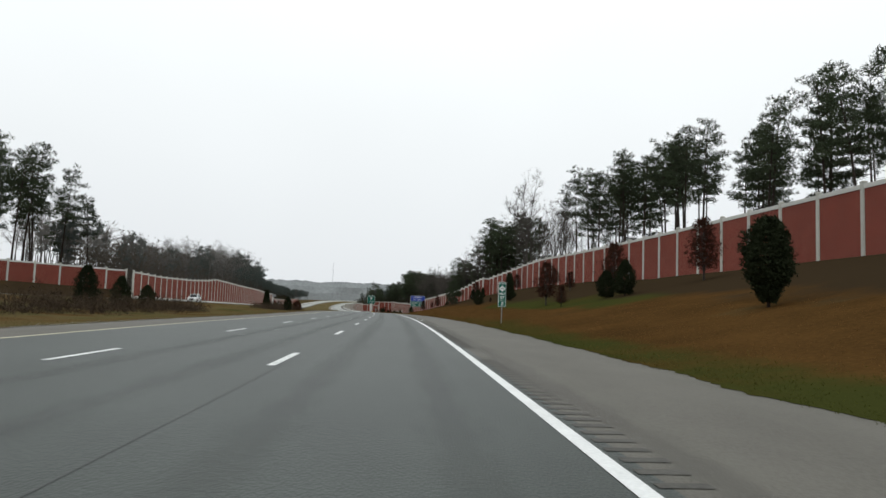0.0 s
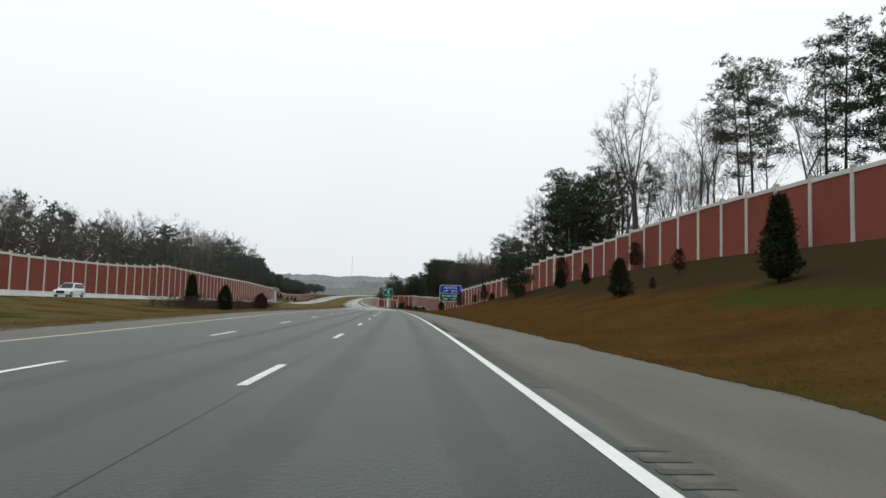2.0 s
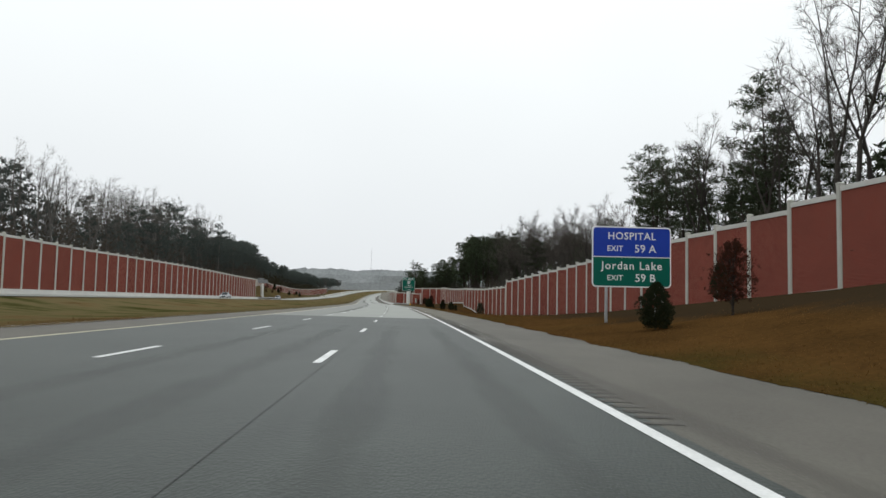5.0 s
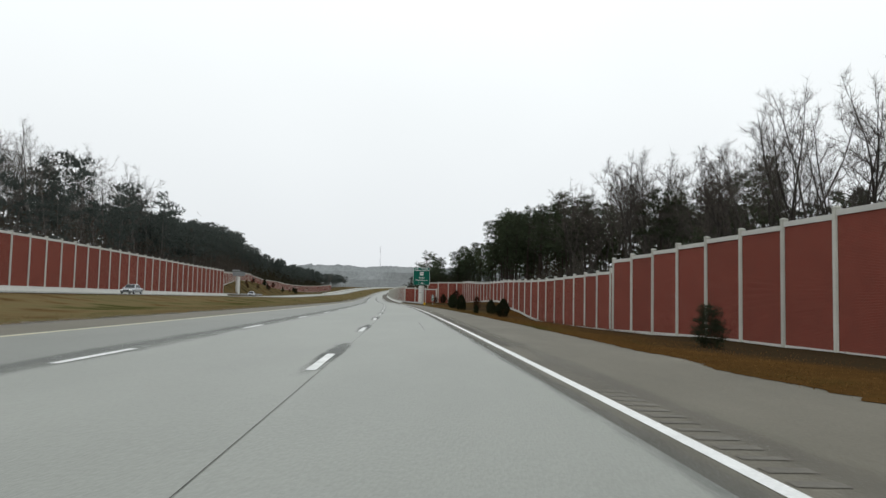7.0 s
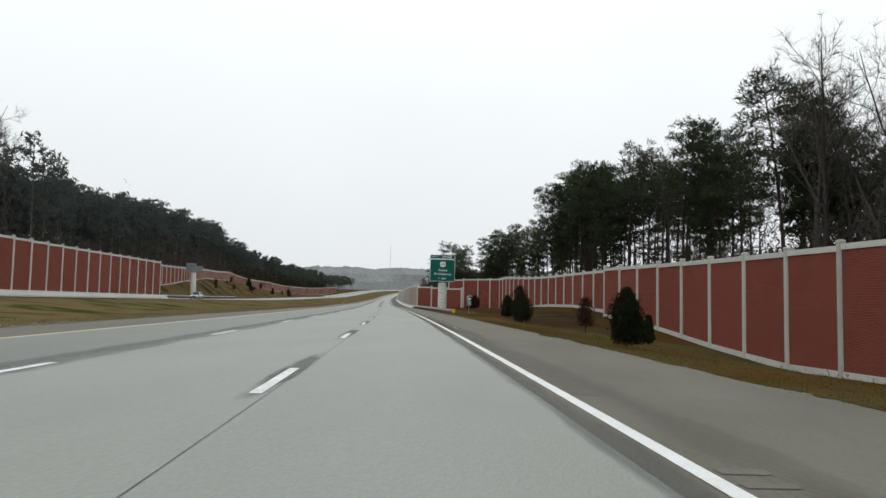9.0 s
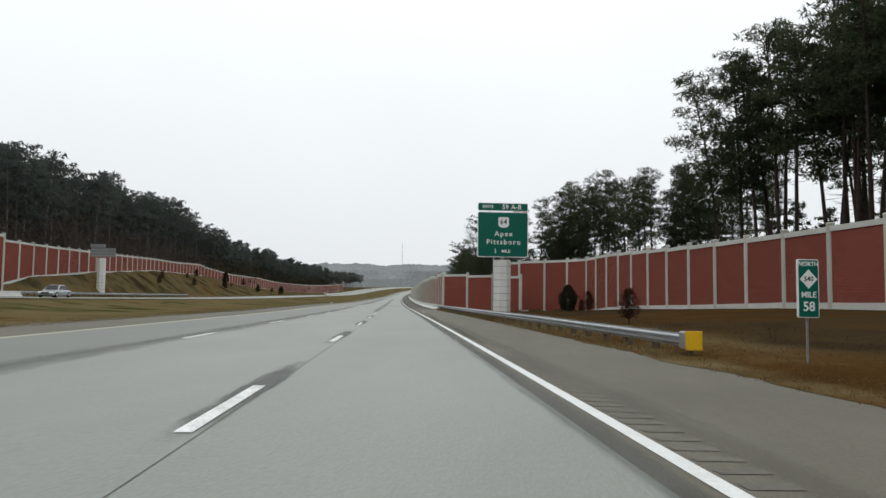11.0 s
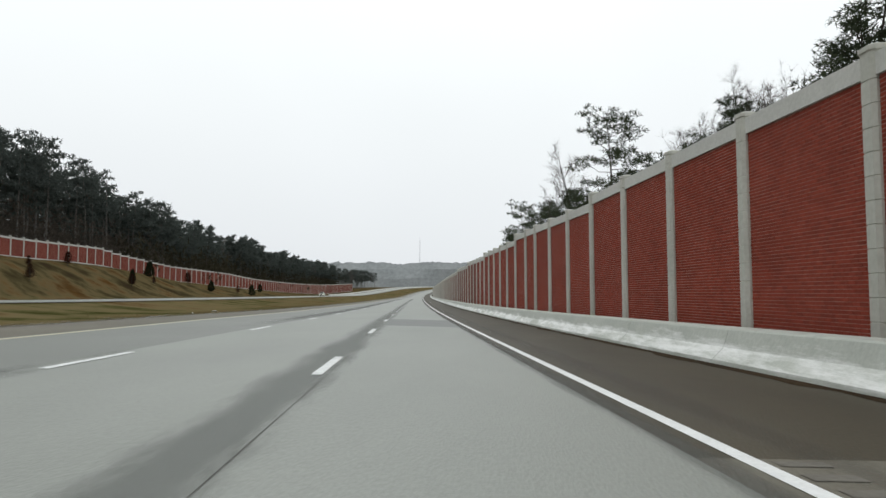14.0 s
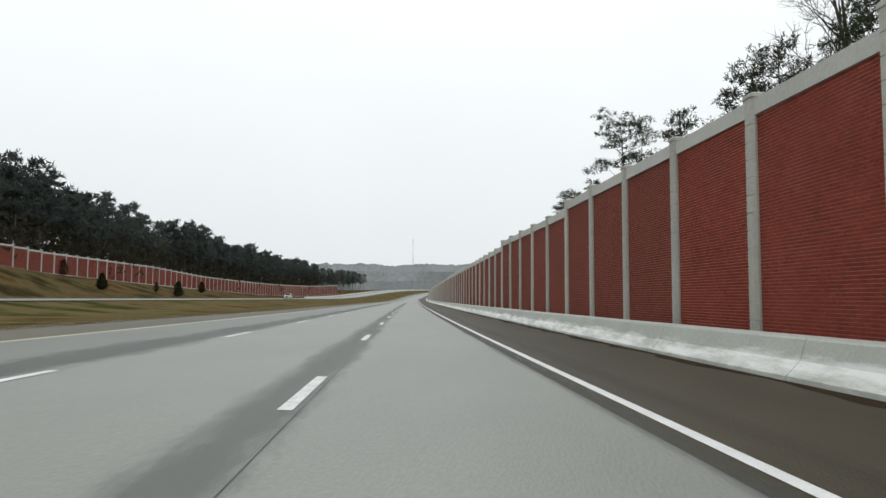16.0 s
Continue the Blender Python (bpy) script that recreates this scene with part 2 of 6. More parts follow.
def worn(name, dark, light, cover, most=0.6):
    """A stain that thins out towards its edges; u runs across it, v along it in metres."""
    m = mat(name, dark, light, 0.8, 0.55, 0.0, 30)
    n, l = m.node_tree.nodes, m.node_tree.links
    b, out = n["Principled BSDF"], n["Material Output"]
    uv = n.new("ShaderNodeUVMap")
    sep = n.new("ShaderNodeSeparateXYZ")
    l.new(uv.outputs[0], sep.inputs[0])

    def op(kind, a, c, d=0.0):
        q = n.new("ShaderNodeMath")
        q.operation = kind
        for i, w in enumerate((a, c, d)):
            if isinstance(w, (int, float)):
                q.inputs[i].default_value = w
            else:
                l.new(w, q.inputs[i])
        return q.outputs[0]
    edge = op("SUBTRACT", 1.0, op("ABSOLUTE", op("MULTIPLY_ADD", sep.outputs["X"], 2.0, -1.0), 0.0))
    stretch = n.new("ShaderNodeMapping")
    stretch.inputs["Scale"].default_value = (2.5, 0.45, 1)
    l.new(uv.outputs[0], stretch.inputs["Vector"])
    tex = n.new("ShaderNodeTexNoise")
    tex.inputs["Scale"].default_value = 1.0
    tex.inputs["Detail"].default_value = 6
    tex.inputs["Roughness"].default_value = 0.7
    l.new(stretch.outputs[0], tex.inputs["Vector"])
    total = op("ADD", op("MULTIPLY", edge, 1.5), op("MULTIPLY_ADD", tex.outputs["Fac"], 2.2, cover - 1.5))
    soft = n.new("ShaderNodeMapRange")
    soft.interpolation_type = "SMOOTHSTEP"
    soft.inputs["From Max"].default_value = 1.0
    soft.inputs["To Max"].default_value = most
    l.new(op("MULTIPLY", total, op("MINIMUM", op("MULTIPLY", edge, 5.0), 1.0)), soft.inputs["Value"])
    clear = n.new("ShaderNodeBsdfTransparent")
    mix = n.new("ShaderNodeMixShader")
    l.new(soft.outputs[0], mix.inputs[0])
    l.new(clear.outputs[0], mix.inputs[1])
    l.new(b.outputs[0], mix.inputs[2])
    l.new(mix.outputs[0], out.inputs["Surface"])
    return m


M_WORN = worn("tyre_stain", (0.06, 0.066, 0.06), (0.11, 0.118, 0.108), 0.2, 0.4)
M_DASH = worn("old_marking_stain", (0.05, 0.055, 0.05), (0.1, 0.108, 0.098), 0.5, 0.65)
M_PALE = worn("pale_wear", (0.06, 0.068, 0.062), (0.1, 0.108, 0.1), 0.0, 0.2)
M_FILM = worn("shoulder_film", (0.05, 0.047, 0.04), (0.09, 0.085, 0.072), 0.0, 0.2)
M_SOIL = worn("soil_film", (0.03, 0.02, 0.01), (0.08, 0.05, 0.02), 0.3)

# ---- the line of the road: headings (degrees), heights and cross fall along it, every 40 m ----
STEP = 40.0
HEADING = [0.376, 1.284, 2.21, 3.088, 3.825, 4.456, 5.088, 5.79, 6.55, 7.279, 7.907, 8.282, 8.346, 8.24, 8.075, 7.911, 7.759, 7.619, 7.489, 7.368, 7.253,
           7.145, 7.042, 6.7, 5.6, 3.8, 1.6, -0.7, -3.1, -5.5, -7.9, -10.3, -12.7, -15.1, -17.5, -19.9, -22.3, -24.7, -27.0]
HEIGHT = [0.0, 0.0, 0.017, -0.185, -0.486, -0.885, -1.32, -1.751, -2.14, -2.56, -3.011, -3.46, -3.9, -4.284, -4.52, -4.63, -4.685, -4.73, -4.78, -4.8, -4.83,
          -4.8, -4.7, -4.4, -3.9, -3.1, -2.0, -0.7, 0.6, 1.7, 2.5, 3.1, 3.5, 3.8, 4.0, 4.1, 4.2, 4.3, 4.4]
FALL_S = [-40, 0, 25, 55, 85, 120, 180, 240, 300, 360, 400, 440, 470, 500, 560, 640, 800, 1500]
FALL = [0.4, 0.4, 0.5, 0.85, 0.2, -1.1, -0.95, -1.05, -1.0, -1.45, -1.5, -2.8, -3.2, -2.6, -1.7, -0.9, -0.3, 0.0]
S_FIRST = -40.0


def spline(values, u):
    """Catmull-Rom through evenly spaced values."""
    i = np.clip(np.floor(u).astype(int), 0, len(values) - 2)
    w = u - i
    q = np.asarray(values, float)
    n = len(q) - 1
    a, b, c, d = q[np.clip(i - 1, 0, n)], q[i], q[np.clip(i + 1, 0, n)], q[np.clip(i + 2, 0, n)]
    return 0.5 * (2 * b + (c - a) * w + (2 * a - 5 * b + 4 * c - d) * w * w + (3 * b - a - 3 * c + d) * w ** 3)


DS = 1.0
LINE_S = np.arange(-120.0, 1480.0 + DS, DS)
LINE_H = np.radians(spline(HEADING, np.clip((LINE_S - S_FIRST) / STEP, 0, len(HEADING) - 1)))
LINE_Z = spline(HEIGHT, np.clip((LINE_S - S_FIRST) / STEP, 0, len(HEIGHT) - 1))
mid = (LINE_H[1:] + LINE_H[:-1]) / 2
LINE_X = np.concatenate([[0], np.cumsum(-np.sin(mid) * DS)])
LINE_Y = np.concatenate([[0], np.cumsum(np.cos(mid) * DS)])
zero = int(120 / DS)
LINE_X, LINE_Y = LINE_X - LINE_X[zero], LINE_Y - LINE_Y[zero]


def place(s, off, z=0.0):
    """The world's place at s metres along the right edge line, off metres to its right and z metres above it."""
    h = np.interp(s, LINE_S, LINE_H)
    return np.array([np.interp(s, LINE_S, LINE_X) + np.cos(h) * off, np.interp(s, LINE_S, LINE_Y) + np.sin(h) * off,
                     np.interp(s, LINE_S, LINE_Z) + z])


def turn(s):
    return math.degrees(float(np.interp(s, LINE_S, LINE_H)))


def road_z(s, off):
    return np.interp(s, FALL_S, FALL) * 0.01 * off


# ---- building helpers ----
def mesh_of(name, verts, faces, material, smooth=False):
    me = bpy.data.meshes.new(name)
    me.from_pydata([tuple(map(float, q)) for q in verts], [], [tuple(map(int, q)) for q in faces])
    for m in material if isinstance(material, (list, tuple)) else [material]:
        me.materials.append(m)
    if smooth:
        me.polygons.foreach_set("use_smooth", [True] * len(me.polygons))
    me.update()
    return me


def part(name, me, parent=None, m=None, label=""):
    ob = new(name, me)
    if parent is not None:
        ob.parent = parent
    if m is not None:
        ob.matrix_basis = m
    if label:
        ob["label"] = label
    return ob


def empty(name, m=None):
    ob = new(name)
    ob.empty_display_size = 0.3
    if m is not None:
        ob.matrix_basis = m
    return ob


class Shape:
    """Gathers vertices and faces of one mesh."""

    def __init__(self):
        self.v, self.f = [], []

    def box(self, x0, x1, y0, y1, z0, z1, bevel=0.0):
        b = min(bevel, (x1 - x0) / 3, (y1 - y0) / 3, (z1 - z0) / 3)
        n = len(self.v)
        if b <= 0:
            self.v += [(x, y, z) for z in (z0, z1) for y in (y0, y1) for x in (x0, x1)]
            self.f += [tuple(n + i for i in q) for q in ((0, 2, 3, 1), (4, 5, 7, 6), (0, 1, 5, 4), (2, 6, 7, 3), (0, 4, 6, 2), (1, 3, 7, 5))]
            return self
        ring = lambda x0, x1, y0, y1, z: [(x0 + b, y0, z), (x1 - b, y0, z), (x1, y0 + b, z), (x1, y1 - b, z), (x1 - b, y1, z), (x0 + b, y1, z), (x0, y1 - b, z), (x0, y0 + b, z)]
        c = b * 0.7
        self.v += ring(x0 + c, x1 - c, y0 + c, y1 - c, z0) + ring(x0, x1, y0, y1, z0 + b) + ring(x0, x1, y0, y1, z1 - b) + ring(x0 + c, x1 - c, y0 + c, y1 - c, z1)
        self.f.append(tuple(n + 7 - i for i in range(8)))
        for r in range(3):
            for i in range(8):
                j = (i + 1) % 8
                self.f.append((n + r * 8 + i, n + r * 8 + j, n + (r + 1) * 8 + j, n + (r + 1) * 8 + i))
        self.f.append(tuple(n + 24 + i for i in range(8)))
        return self

    def tube(self, points, radii, sides=6, cap=True):
        n = len(self.v)
        pts = [Vector(p) for p in points]
        for i, p in enumerate(pts):
            d = (pts[min(i + 1, len(pts) - 1)] - pts[max(i - 1, 0)])
            d = d.normalized() if d.length else Vector((0, 0, 1))
            a = d.orthogonal().normalized() if abs(d.z) < 0.9 else Vector((1, 0, 0)).cross(d).normalized()
            b = d.cross(a)
            for k in range(sides):
                q = 2 * math.pi * k / sides
                self.v.append(tuple(p + (a * math.cos(q) + b * math.sin(q)) * radii[i]))
        for i in range(len(pts) - 1):
            for k in range(sides):
                j = (k + 1) % sides
                self.f.append((n + i * sides + k, n + i * sides + j, n + (i + 1) * sides + j, n + (i + 1) * sides + k))
        if cap:
            self.f.append(tuple(n + k for k in reversed(range(sides))))
            self.f.append(tuple(n + (len(pts) - 1) * sides + k for k in range(sides)))
        return self

    def prism(self, outline, y0, y1):
        """An outline in x and z drawn out along y."""
        n, c = len(self.v), len(outline)
        self.v += [(x, y0, z) for x, z in outline] + [(x, y1, z) for x, z in outline]
        self.f.append(tuple(n + i for i in range(c)))
        self.f.append(tuple(n + c + i for i in reversed(range(c))))
        for i in range(c):
            j = (i + 1) % c
            self.f.append((n + j, n + i, n + c + i, n + c + j))
        return self

    def mesh(self, name, material, smooth=False):
        return mesh_of(name, self.v, self.f, material, smooth)


def strip(name, s0, s1, offs, lift, material, step=4.0, follow=road_z, kind="structure", label="", category=""):
    """A band that lies on the road between two stations."""
    ss = np.linspace(s0, s1, max(2, int(math.ceil((s1 - s0) / step)) + 1))
    verts = [place(s, o, follow(s, o) + lift) for s in ss for o in offs]
    n = len(offs)
    faces = [(i * n + j, i * n + j + 1, (i + 1) * n + j + 1, (i + 1) * n + j) for i in range(len(ss) - 1) for j in range(n - 1)]
    me = mesh_of(name, verts, faces, material)
    uv = me.uv_layers.new(name="UVMap")
    flat = [(j / (n - 1), float(s)) for s in ss for j in range(n)]
    for loop in me.loops:
        uv.data[loop.index].uv = flat[loop.vertex_index]
    return tagged(new(name, me), label, category, kind=kind)


# ---- walls' lines: station, offset, top and foot above the edge line ----
WALL_HILL = [(20, 29.0, 10.0, 5.2), (42, 28.7, 10.0, 5.2), (76, 28.1, 10.2, 5.2), (99, 27.3, 10.4, 5.7), (112, 26.9, 10.6, 5.8), (124, 26.8, 11.0, 6.0),
             (137, 26.6, 10.9, 6.0), (146, 26.4, 10.6, 5.7), (160, 25.9, 10.1, 5.5), (169, 25.5, 9.8, 5.0), (173.35, 25.5, 9.55, 4.6), (173.45, 23.7, 9.55, 4.6), (178, 23.75, 9.5, 4.2), (184, 23.6, 9.2, 3.1),
             (192, 23.1, 8.4, 2.5), (206, 22.1, 7.3, 1.6), (215, 21.5, 7.0, 1.0), (224, 20.9, 6.8, 0.3), (240, 20.7, 6.5, -0.8), (252, 20.6, 6.25, -1.3),
             (270, 19.6, 5.7, -1.25), (288.5, 18.65, 5.2, -1.6)]
WALL_DIP = [(289, 20.95, 4.7, -1.9), (296, 20.8, 4.55, -2.1), (314, 20.35, 4.45, -2.25), (323, 20.05, 4.4, -2.3), (332, 19.8, 4.5, -1.65), (341, 19.65, 4.7, -0.8),
            (354.5, 19.4, 5.0, 0.0), (358, 22.2, 5.15, 0.2), (366, 22.0, 5.3, 0.5), (375, 21.95, 5.4, 0.9), (389, 21.9, 5.5, 0.9), (403, 21.75, 5.8, 0.65),
            (417, 21.7, 6.3, 0.5), (425, 21.8, 6.6, 0.25), (434, 21.9, 6.6, -0.3), (440, 19.7, 6.7, -0.4), (444.7, 15.5, 6.75, -0.4), (447.9, 12.2, 6.6, -0.4)]
WALL_END = [(436.0, 13.85, 4.3, -0.5), (446.1, 4.75, 4.9, -0.4)]
WALL_ROAD = [(446.1, 4.75, 4.8, 0.0), (452.2, 5.4, 5.2, 0.0), (470.35, 5.4, 5.55, 0.0), (470.45, 5.4, 5.27, 0.0), (492.45, 5.4, 5.85, 0.0), (492.55, 5.4, 5.52, 0.0), (515.5, 5.4, 5.92, 0.0),
             (515.6, 5.4, 5.66, 0.0), (538.6, 5.4, 6.0, 0.0), (538.7, 5.4, 5.66, 0.0), (562, 5.35, 5.95, 0.0), (562.1, 5.35, 5.6, 0.0), (640, 5.35, 5.5, 0.0), (800, 5.35, 5.3, 0.0), (940, 5.35, 4.9, 0.0)]
WALL_FAR_HILL = [(97, -89.0, 7.4, 2.2), (127.7, -66.9, 7.15, 2.0), (142.5, -55.8, 7.0, 1.9), (146, -53.2, 6.9, 1.9)]
WALL_FAR = [(143, -50.8, 6.6, 1.1), (160, -50.6, 6.4, 1.1), (188, -50.5, 6.9, 1.1), (210, -50.5, 7.7, 1.1), (220, -50.45, 8.5, 1.1), (250, -50.5, 8.4, 1.1), (270, -50.5, 8.25, 1.1),
            (330, -50.5, 8.55, 1.1), (398, -50.5, 8.5, 1.1), (426, -50.5, 8.65, 1.2), (437.6, -50.5, 8.7, 1.2)]
WALL_BACK = [(436, -53.8, 8.6, 2.4), (446, -54.6, 8.7, 2.7), (453, -55.1, 8.8, 3.9), (462, -55.8, 8.95, 4.4), (477, -57.0, 9.3, 5.4), (531, -63.8, 10.7, 7.6), (560, -66.8, 11.0, 7.8),
             (579, -68.5, 11.5, 8.0), (597, -70.0, 11.85, 7.9), (597.6, -70.0, 11.3, 7.8), (606, -70.0, 10.9, 7.3), (636, -70.0, 9.6, 5.6), (672, -70.0, 9.4, 4.8), (691, -70.0, 9.3, 4.5),
             (733, -70.0, 8.1, 3.8), (800, -69.5, 7.6, 2.6), (897, -68.0, 7.3, 1.2), (1000, -64.0, 7.2, 1.2)]


def wall_at(table, s, column):
    return np.interp(s, [q[0] for q in table], [q[column] for q in table])


# ---- the ground: one sheet to the horizon ----
RIGHT_FOOT = WALL_HILL[:-1] + [(288.5, 19.8, 0, -1.8)] + [q for q in WALL_DIP[1:14]] + [(436, 21.5, 0, -0.4), (446, 14.0, 0, -0.5), (447, 6.5, 0, -0.4), (452, 5.6, 0, -0.3), (940, 5.6, 0, -0.3), (990, 30, 0, 3.0)]
LEFT_FOOT = [(97, -75.0, 0, 1.9), (127.7, -60.0, 0, 1.9), (143, -51.2, 0, 1.5), (437, -51.2, 0, 1.5)] + [q for q in WALL_BACK]


def smooth(t):
    t = np.clip(t, 0, 1)
    return t * t * (3 - 2 * t)


def ground_z(s, off):
    """The ground above the edge line."""
    wave = 0.16 * noise.noise((s * 0.05, off * 0.11, 0.3)) + 0.05 * noise.noise((s * 0.4, off * 0.4, 4.0))
    rough = 2.2 * noise.noise((s * 0.012, off * 0.02, 9.0))
    e_l, e_r = -13.9, 3.55
    if e_l <= off <= e_r:
        return road_z(s, off) - 0.12
    if off > e_r:
        wo, hb = wall_at(RIGHT_FOOT, s, 1), wall_at(RIGHT_FOOT, s, 3)
        z0 = road_z(s, e_r) - 0.03
        if off <= wo:
            t = (off - e_r) / max(0.5, wo - e_r)
            return z0 + (hb - z0) * (0.45 * t + 0.55 * smooth(t)) + wave * min(1, (off - e_r) * 0.5) * min(1, (wo - off) * 0.5 + 0.2)
        d = off - wo
        return hb + 1.6 * smooth(d / 3) + 4.0 * smooth((d - 3) / 60) + rough * smooth(d / 30)
    lo, lb = wall_at(LEFT_FOOT, s, 1), wall_at(LEFT_FOOT, s, 3)
    z0 = road_z(s, e_l) - 0.03
    opp = 0.95
    if off >= -33.5:
        t = (e_l - off) / 19.6
        return z0 + (opp - 0.05 - z0) * t - 0.55 * math.sin(math.pi * t) + wave * math.sin(math.pi * t)
    if off >= -50.6:
        return 0.85
    if off >= lo:
        t = (-50.6 - off) / max(0.3, -50.6 - lo)
        return 1.0 + (lb - 1.0) * smooth(t) + wave
    d = lo - off
    fade = 1 - smooth((s - 960) / 140)
    return lb + (1.5 * smooth(d / 4) + 7.0 * smooth((d - 4) / 70) + rough * smooth(d / 30)) * fade


def cover(s, off):
    """How green, how bare and how straw-pale the ground is at a place, from 0 to 1."""
    if off > 3:
        wo = wall_at(RIGHT_FOOT, s, 1)
        green = (0.3 + 0.4 * smooth((60 - s) / 30)) * (1 - smooth((off - 4.4) / 3.0))
        green = max(green, 0.95 * smooth((off - 9) / 3) * smooth((s - 34) / 12) * smooth((104 - s) / 16), 0.4 * smooth((s - 230) / 60))
        soil = 1.0 * smooth((off - wo + 18) / 8) * smooth((330 - s) / 60) if off < wo else 0.6
        dug = smooth((s - 325) / 15) * smooth((450 - s) / 20)
        soil = max(soil, 0.55 * dug * smooth((off - 6) / 3))
        return green * (1 - 0.6 * dug), soil, max(0.35 * smooth((s - 240) / 60), 0.6 * dug * (1 - smooth((off - 4.4) / 1.0)))
    if off > -33:
        return 0.4, 0.0, 0.5 + 0.2 * smooth((s - 150) / 100)
    return 0.4, max(0.9 * smooth((-52 - off) / 2) * smooth((440 - s) / 6), 0.4 * smooth((-51 - off) / 2)), 0.6


def set_cover(me, values):
    for k, name in enumerate(("green", "soil", "straw")):
        me.attributes.new(name, "FLOAT", "POINT").data.foreach_set("value", np.asarray(values, np.float32)[:, k].copy())


def build_ground():
    ss = list(np.arange(-118, 0, 8)) + list(np.arange(0, 560, 3.0)) + list(np.arange(560, 1000, 8)) + list(np.arange(1000, 1480, 16))
    offs = [-480, -300, -200, -150, -120, -100, -90, -82, -76, -72, -70.2, -69, -67, -65, -63, -61, -59, -57, -55, -53.5, -52, -51.0, -50.4, -48, -40, -34, -33.4, -32, -30, -28, -26, -24, -22, -20, -18,
            -16.5, -15, -14.2, -13.8, -13.4, -8, -2, 3.2, 3.5, 3.8, 4.3, 5, 6, 7, 8, 9, 10, 11, 12, 13, 14, 15, 16, 17, 18, 19, 20, 21, 22, 23, 24, 25, 26, 27, 28, 29, 30, 32, 36, 42, 52, 70, 100, 150, 240, 400]
    verts = []
    for s in ss:
        row = [place(s, o, ground_z(s, o)) for o in offs]
        row.insert(0, row[0] + np.array([-3500, 0, 20]))
        row.append(row[-1] + np.array([3500, 0, 20]))
        verts.append(row)
    first = [q + np.array([0, -2500, 0]) for q in verts[0]]
    last = [q + np.array([0, 3500, 30]) for q in verts[-1]]
    verts = [first] + verts + [last]
    n = len(verts[0])
    faces = [(i * n + j, i * n + j + 1, (i + 1) * n + j + 1, (i + 1) * n + j) for i in range(len(verts) - 1) for j in range(n - 1)]
    me = mesh_of("ground", [q for r in verts for q in r], faces, M_GRASS, True)
    wide = [offs[0]] + offs + [offs[-1]]
    set_cover(me, [cover(s, o) for s in [ss[0]] + ss + [ss[-1]] for o in wide])
    ob = new("ground", me)
    tagged(ob, "sloping verges and median of brown winter grass", "ground", kind="structure")


build_ground()

# ---- the carriageways ----
S0, S1 = -118.0, 1478.0
CHANGE = 205.0
strip("road", S0, CHANGE, (-11.2, -7.3, -3.66, 0.22), 0.0, M_ASPHALT, label="dark worn asphalt lanes of a highway", category="road")
strip("road", CHANGE, S1, (-7.55, -3.66, -0.36), 0.0, M_CONCRETE, label="pale concrete lanes of a highway", category="road")
strip("road", CHANGE, S1, (-11.2, -7.55), 0.0, M_LANE_MID, label="mid grey left lane of a highway", category="road")
strip("shoulder", S0, CHANGE, (0.22, 3.62), 0.0, M_SHOULDER, label="grey asphalt shoulder along the road", category="road shoulder")
strip("shoulder", CHANGE, 446, (-0.36, 0.2, 3.62), 0.0, M_SHOULDER_TAN, label="grey asphalt shoulder along the road", category="road shoulder")
strip("shoulder", 446, S1, (-0.36, 0.2, 4.3), 0.0, M_SHOULDER_WET, label="brown damp shoulder under the noise wall", category="road shoulder")
strip("shoulder", CHANGE, S1, (-14.0, -11.2), 0.0, M_SHOULDER_TAN, label="tan grey shoulder along the median", category="road shoulder")
strip("shoulder", S0, CHANGE, (-14.0, -11.2), 0.0, M_SHOULDER, label="grey asphalt shoulder along the median", category="road shoulder")
opposite = lambda s, o: 0.95 + 0.008 * (-33.5 - o)
strip("road", S0, S1, (-36.5, -47.4), 0.0, M_CONCRETE, follow=opposite, label="pale concrete lanes of the opposite carriageway", category="road")
strip("shoulder", S0, S1, (-33.4, -36.5), 0.0, M_SHOULDER, follow=opposite, label="inner shoulder of the opposite carriageway", category="road shoulder")
strip("shoulder", S0, S1, (-47.4, -50.7), 0.0, M_SHOULDER, follow=opposite, label="outer shoulder of the opposite carriageway", category="road shoulder")
strip("lane_marking", S0, S1, (-0.075, 0.075), 0.006, M_WHITE, label="solid white edge line", category="road marking")
strip("lane_marking", S0, S1, (-11.05, -10.9), 0.006, M_YELLOW, label="solid faded yellow edge line", category="road marking")
strip("lane_marking", S0, S1, (-47.3, -47.1), 0.006, M_WHITE, follow=opposite, label="solid white edge line", category="road marking")
strip("lane_marking", S0, S1, (-36.8, -36.6), 0.006, M_YELLOW, follow=opposite, label="solid faded yellow edge line", category="road marking")
PHASE = 1.32
for lane in (-3.66, -7.32):
    k = -8
    while PHASE + 12.19 * k < 620:
        c = PHASE + 12.19 * k
        strip("lane_dash", c - 1.52, c + 1.52, (lane - 0.075, lane + 0.075), 0.008, M_DASH_WHITE, label="white dash between two lanes", category="road marking", step=1.6)["group"] = "lane dashes"
        k += 1

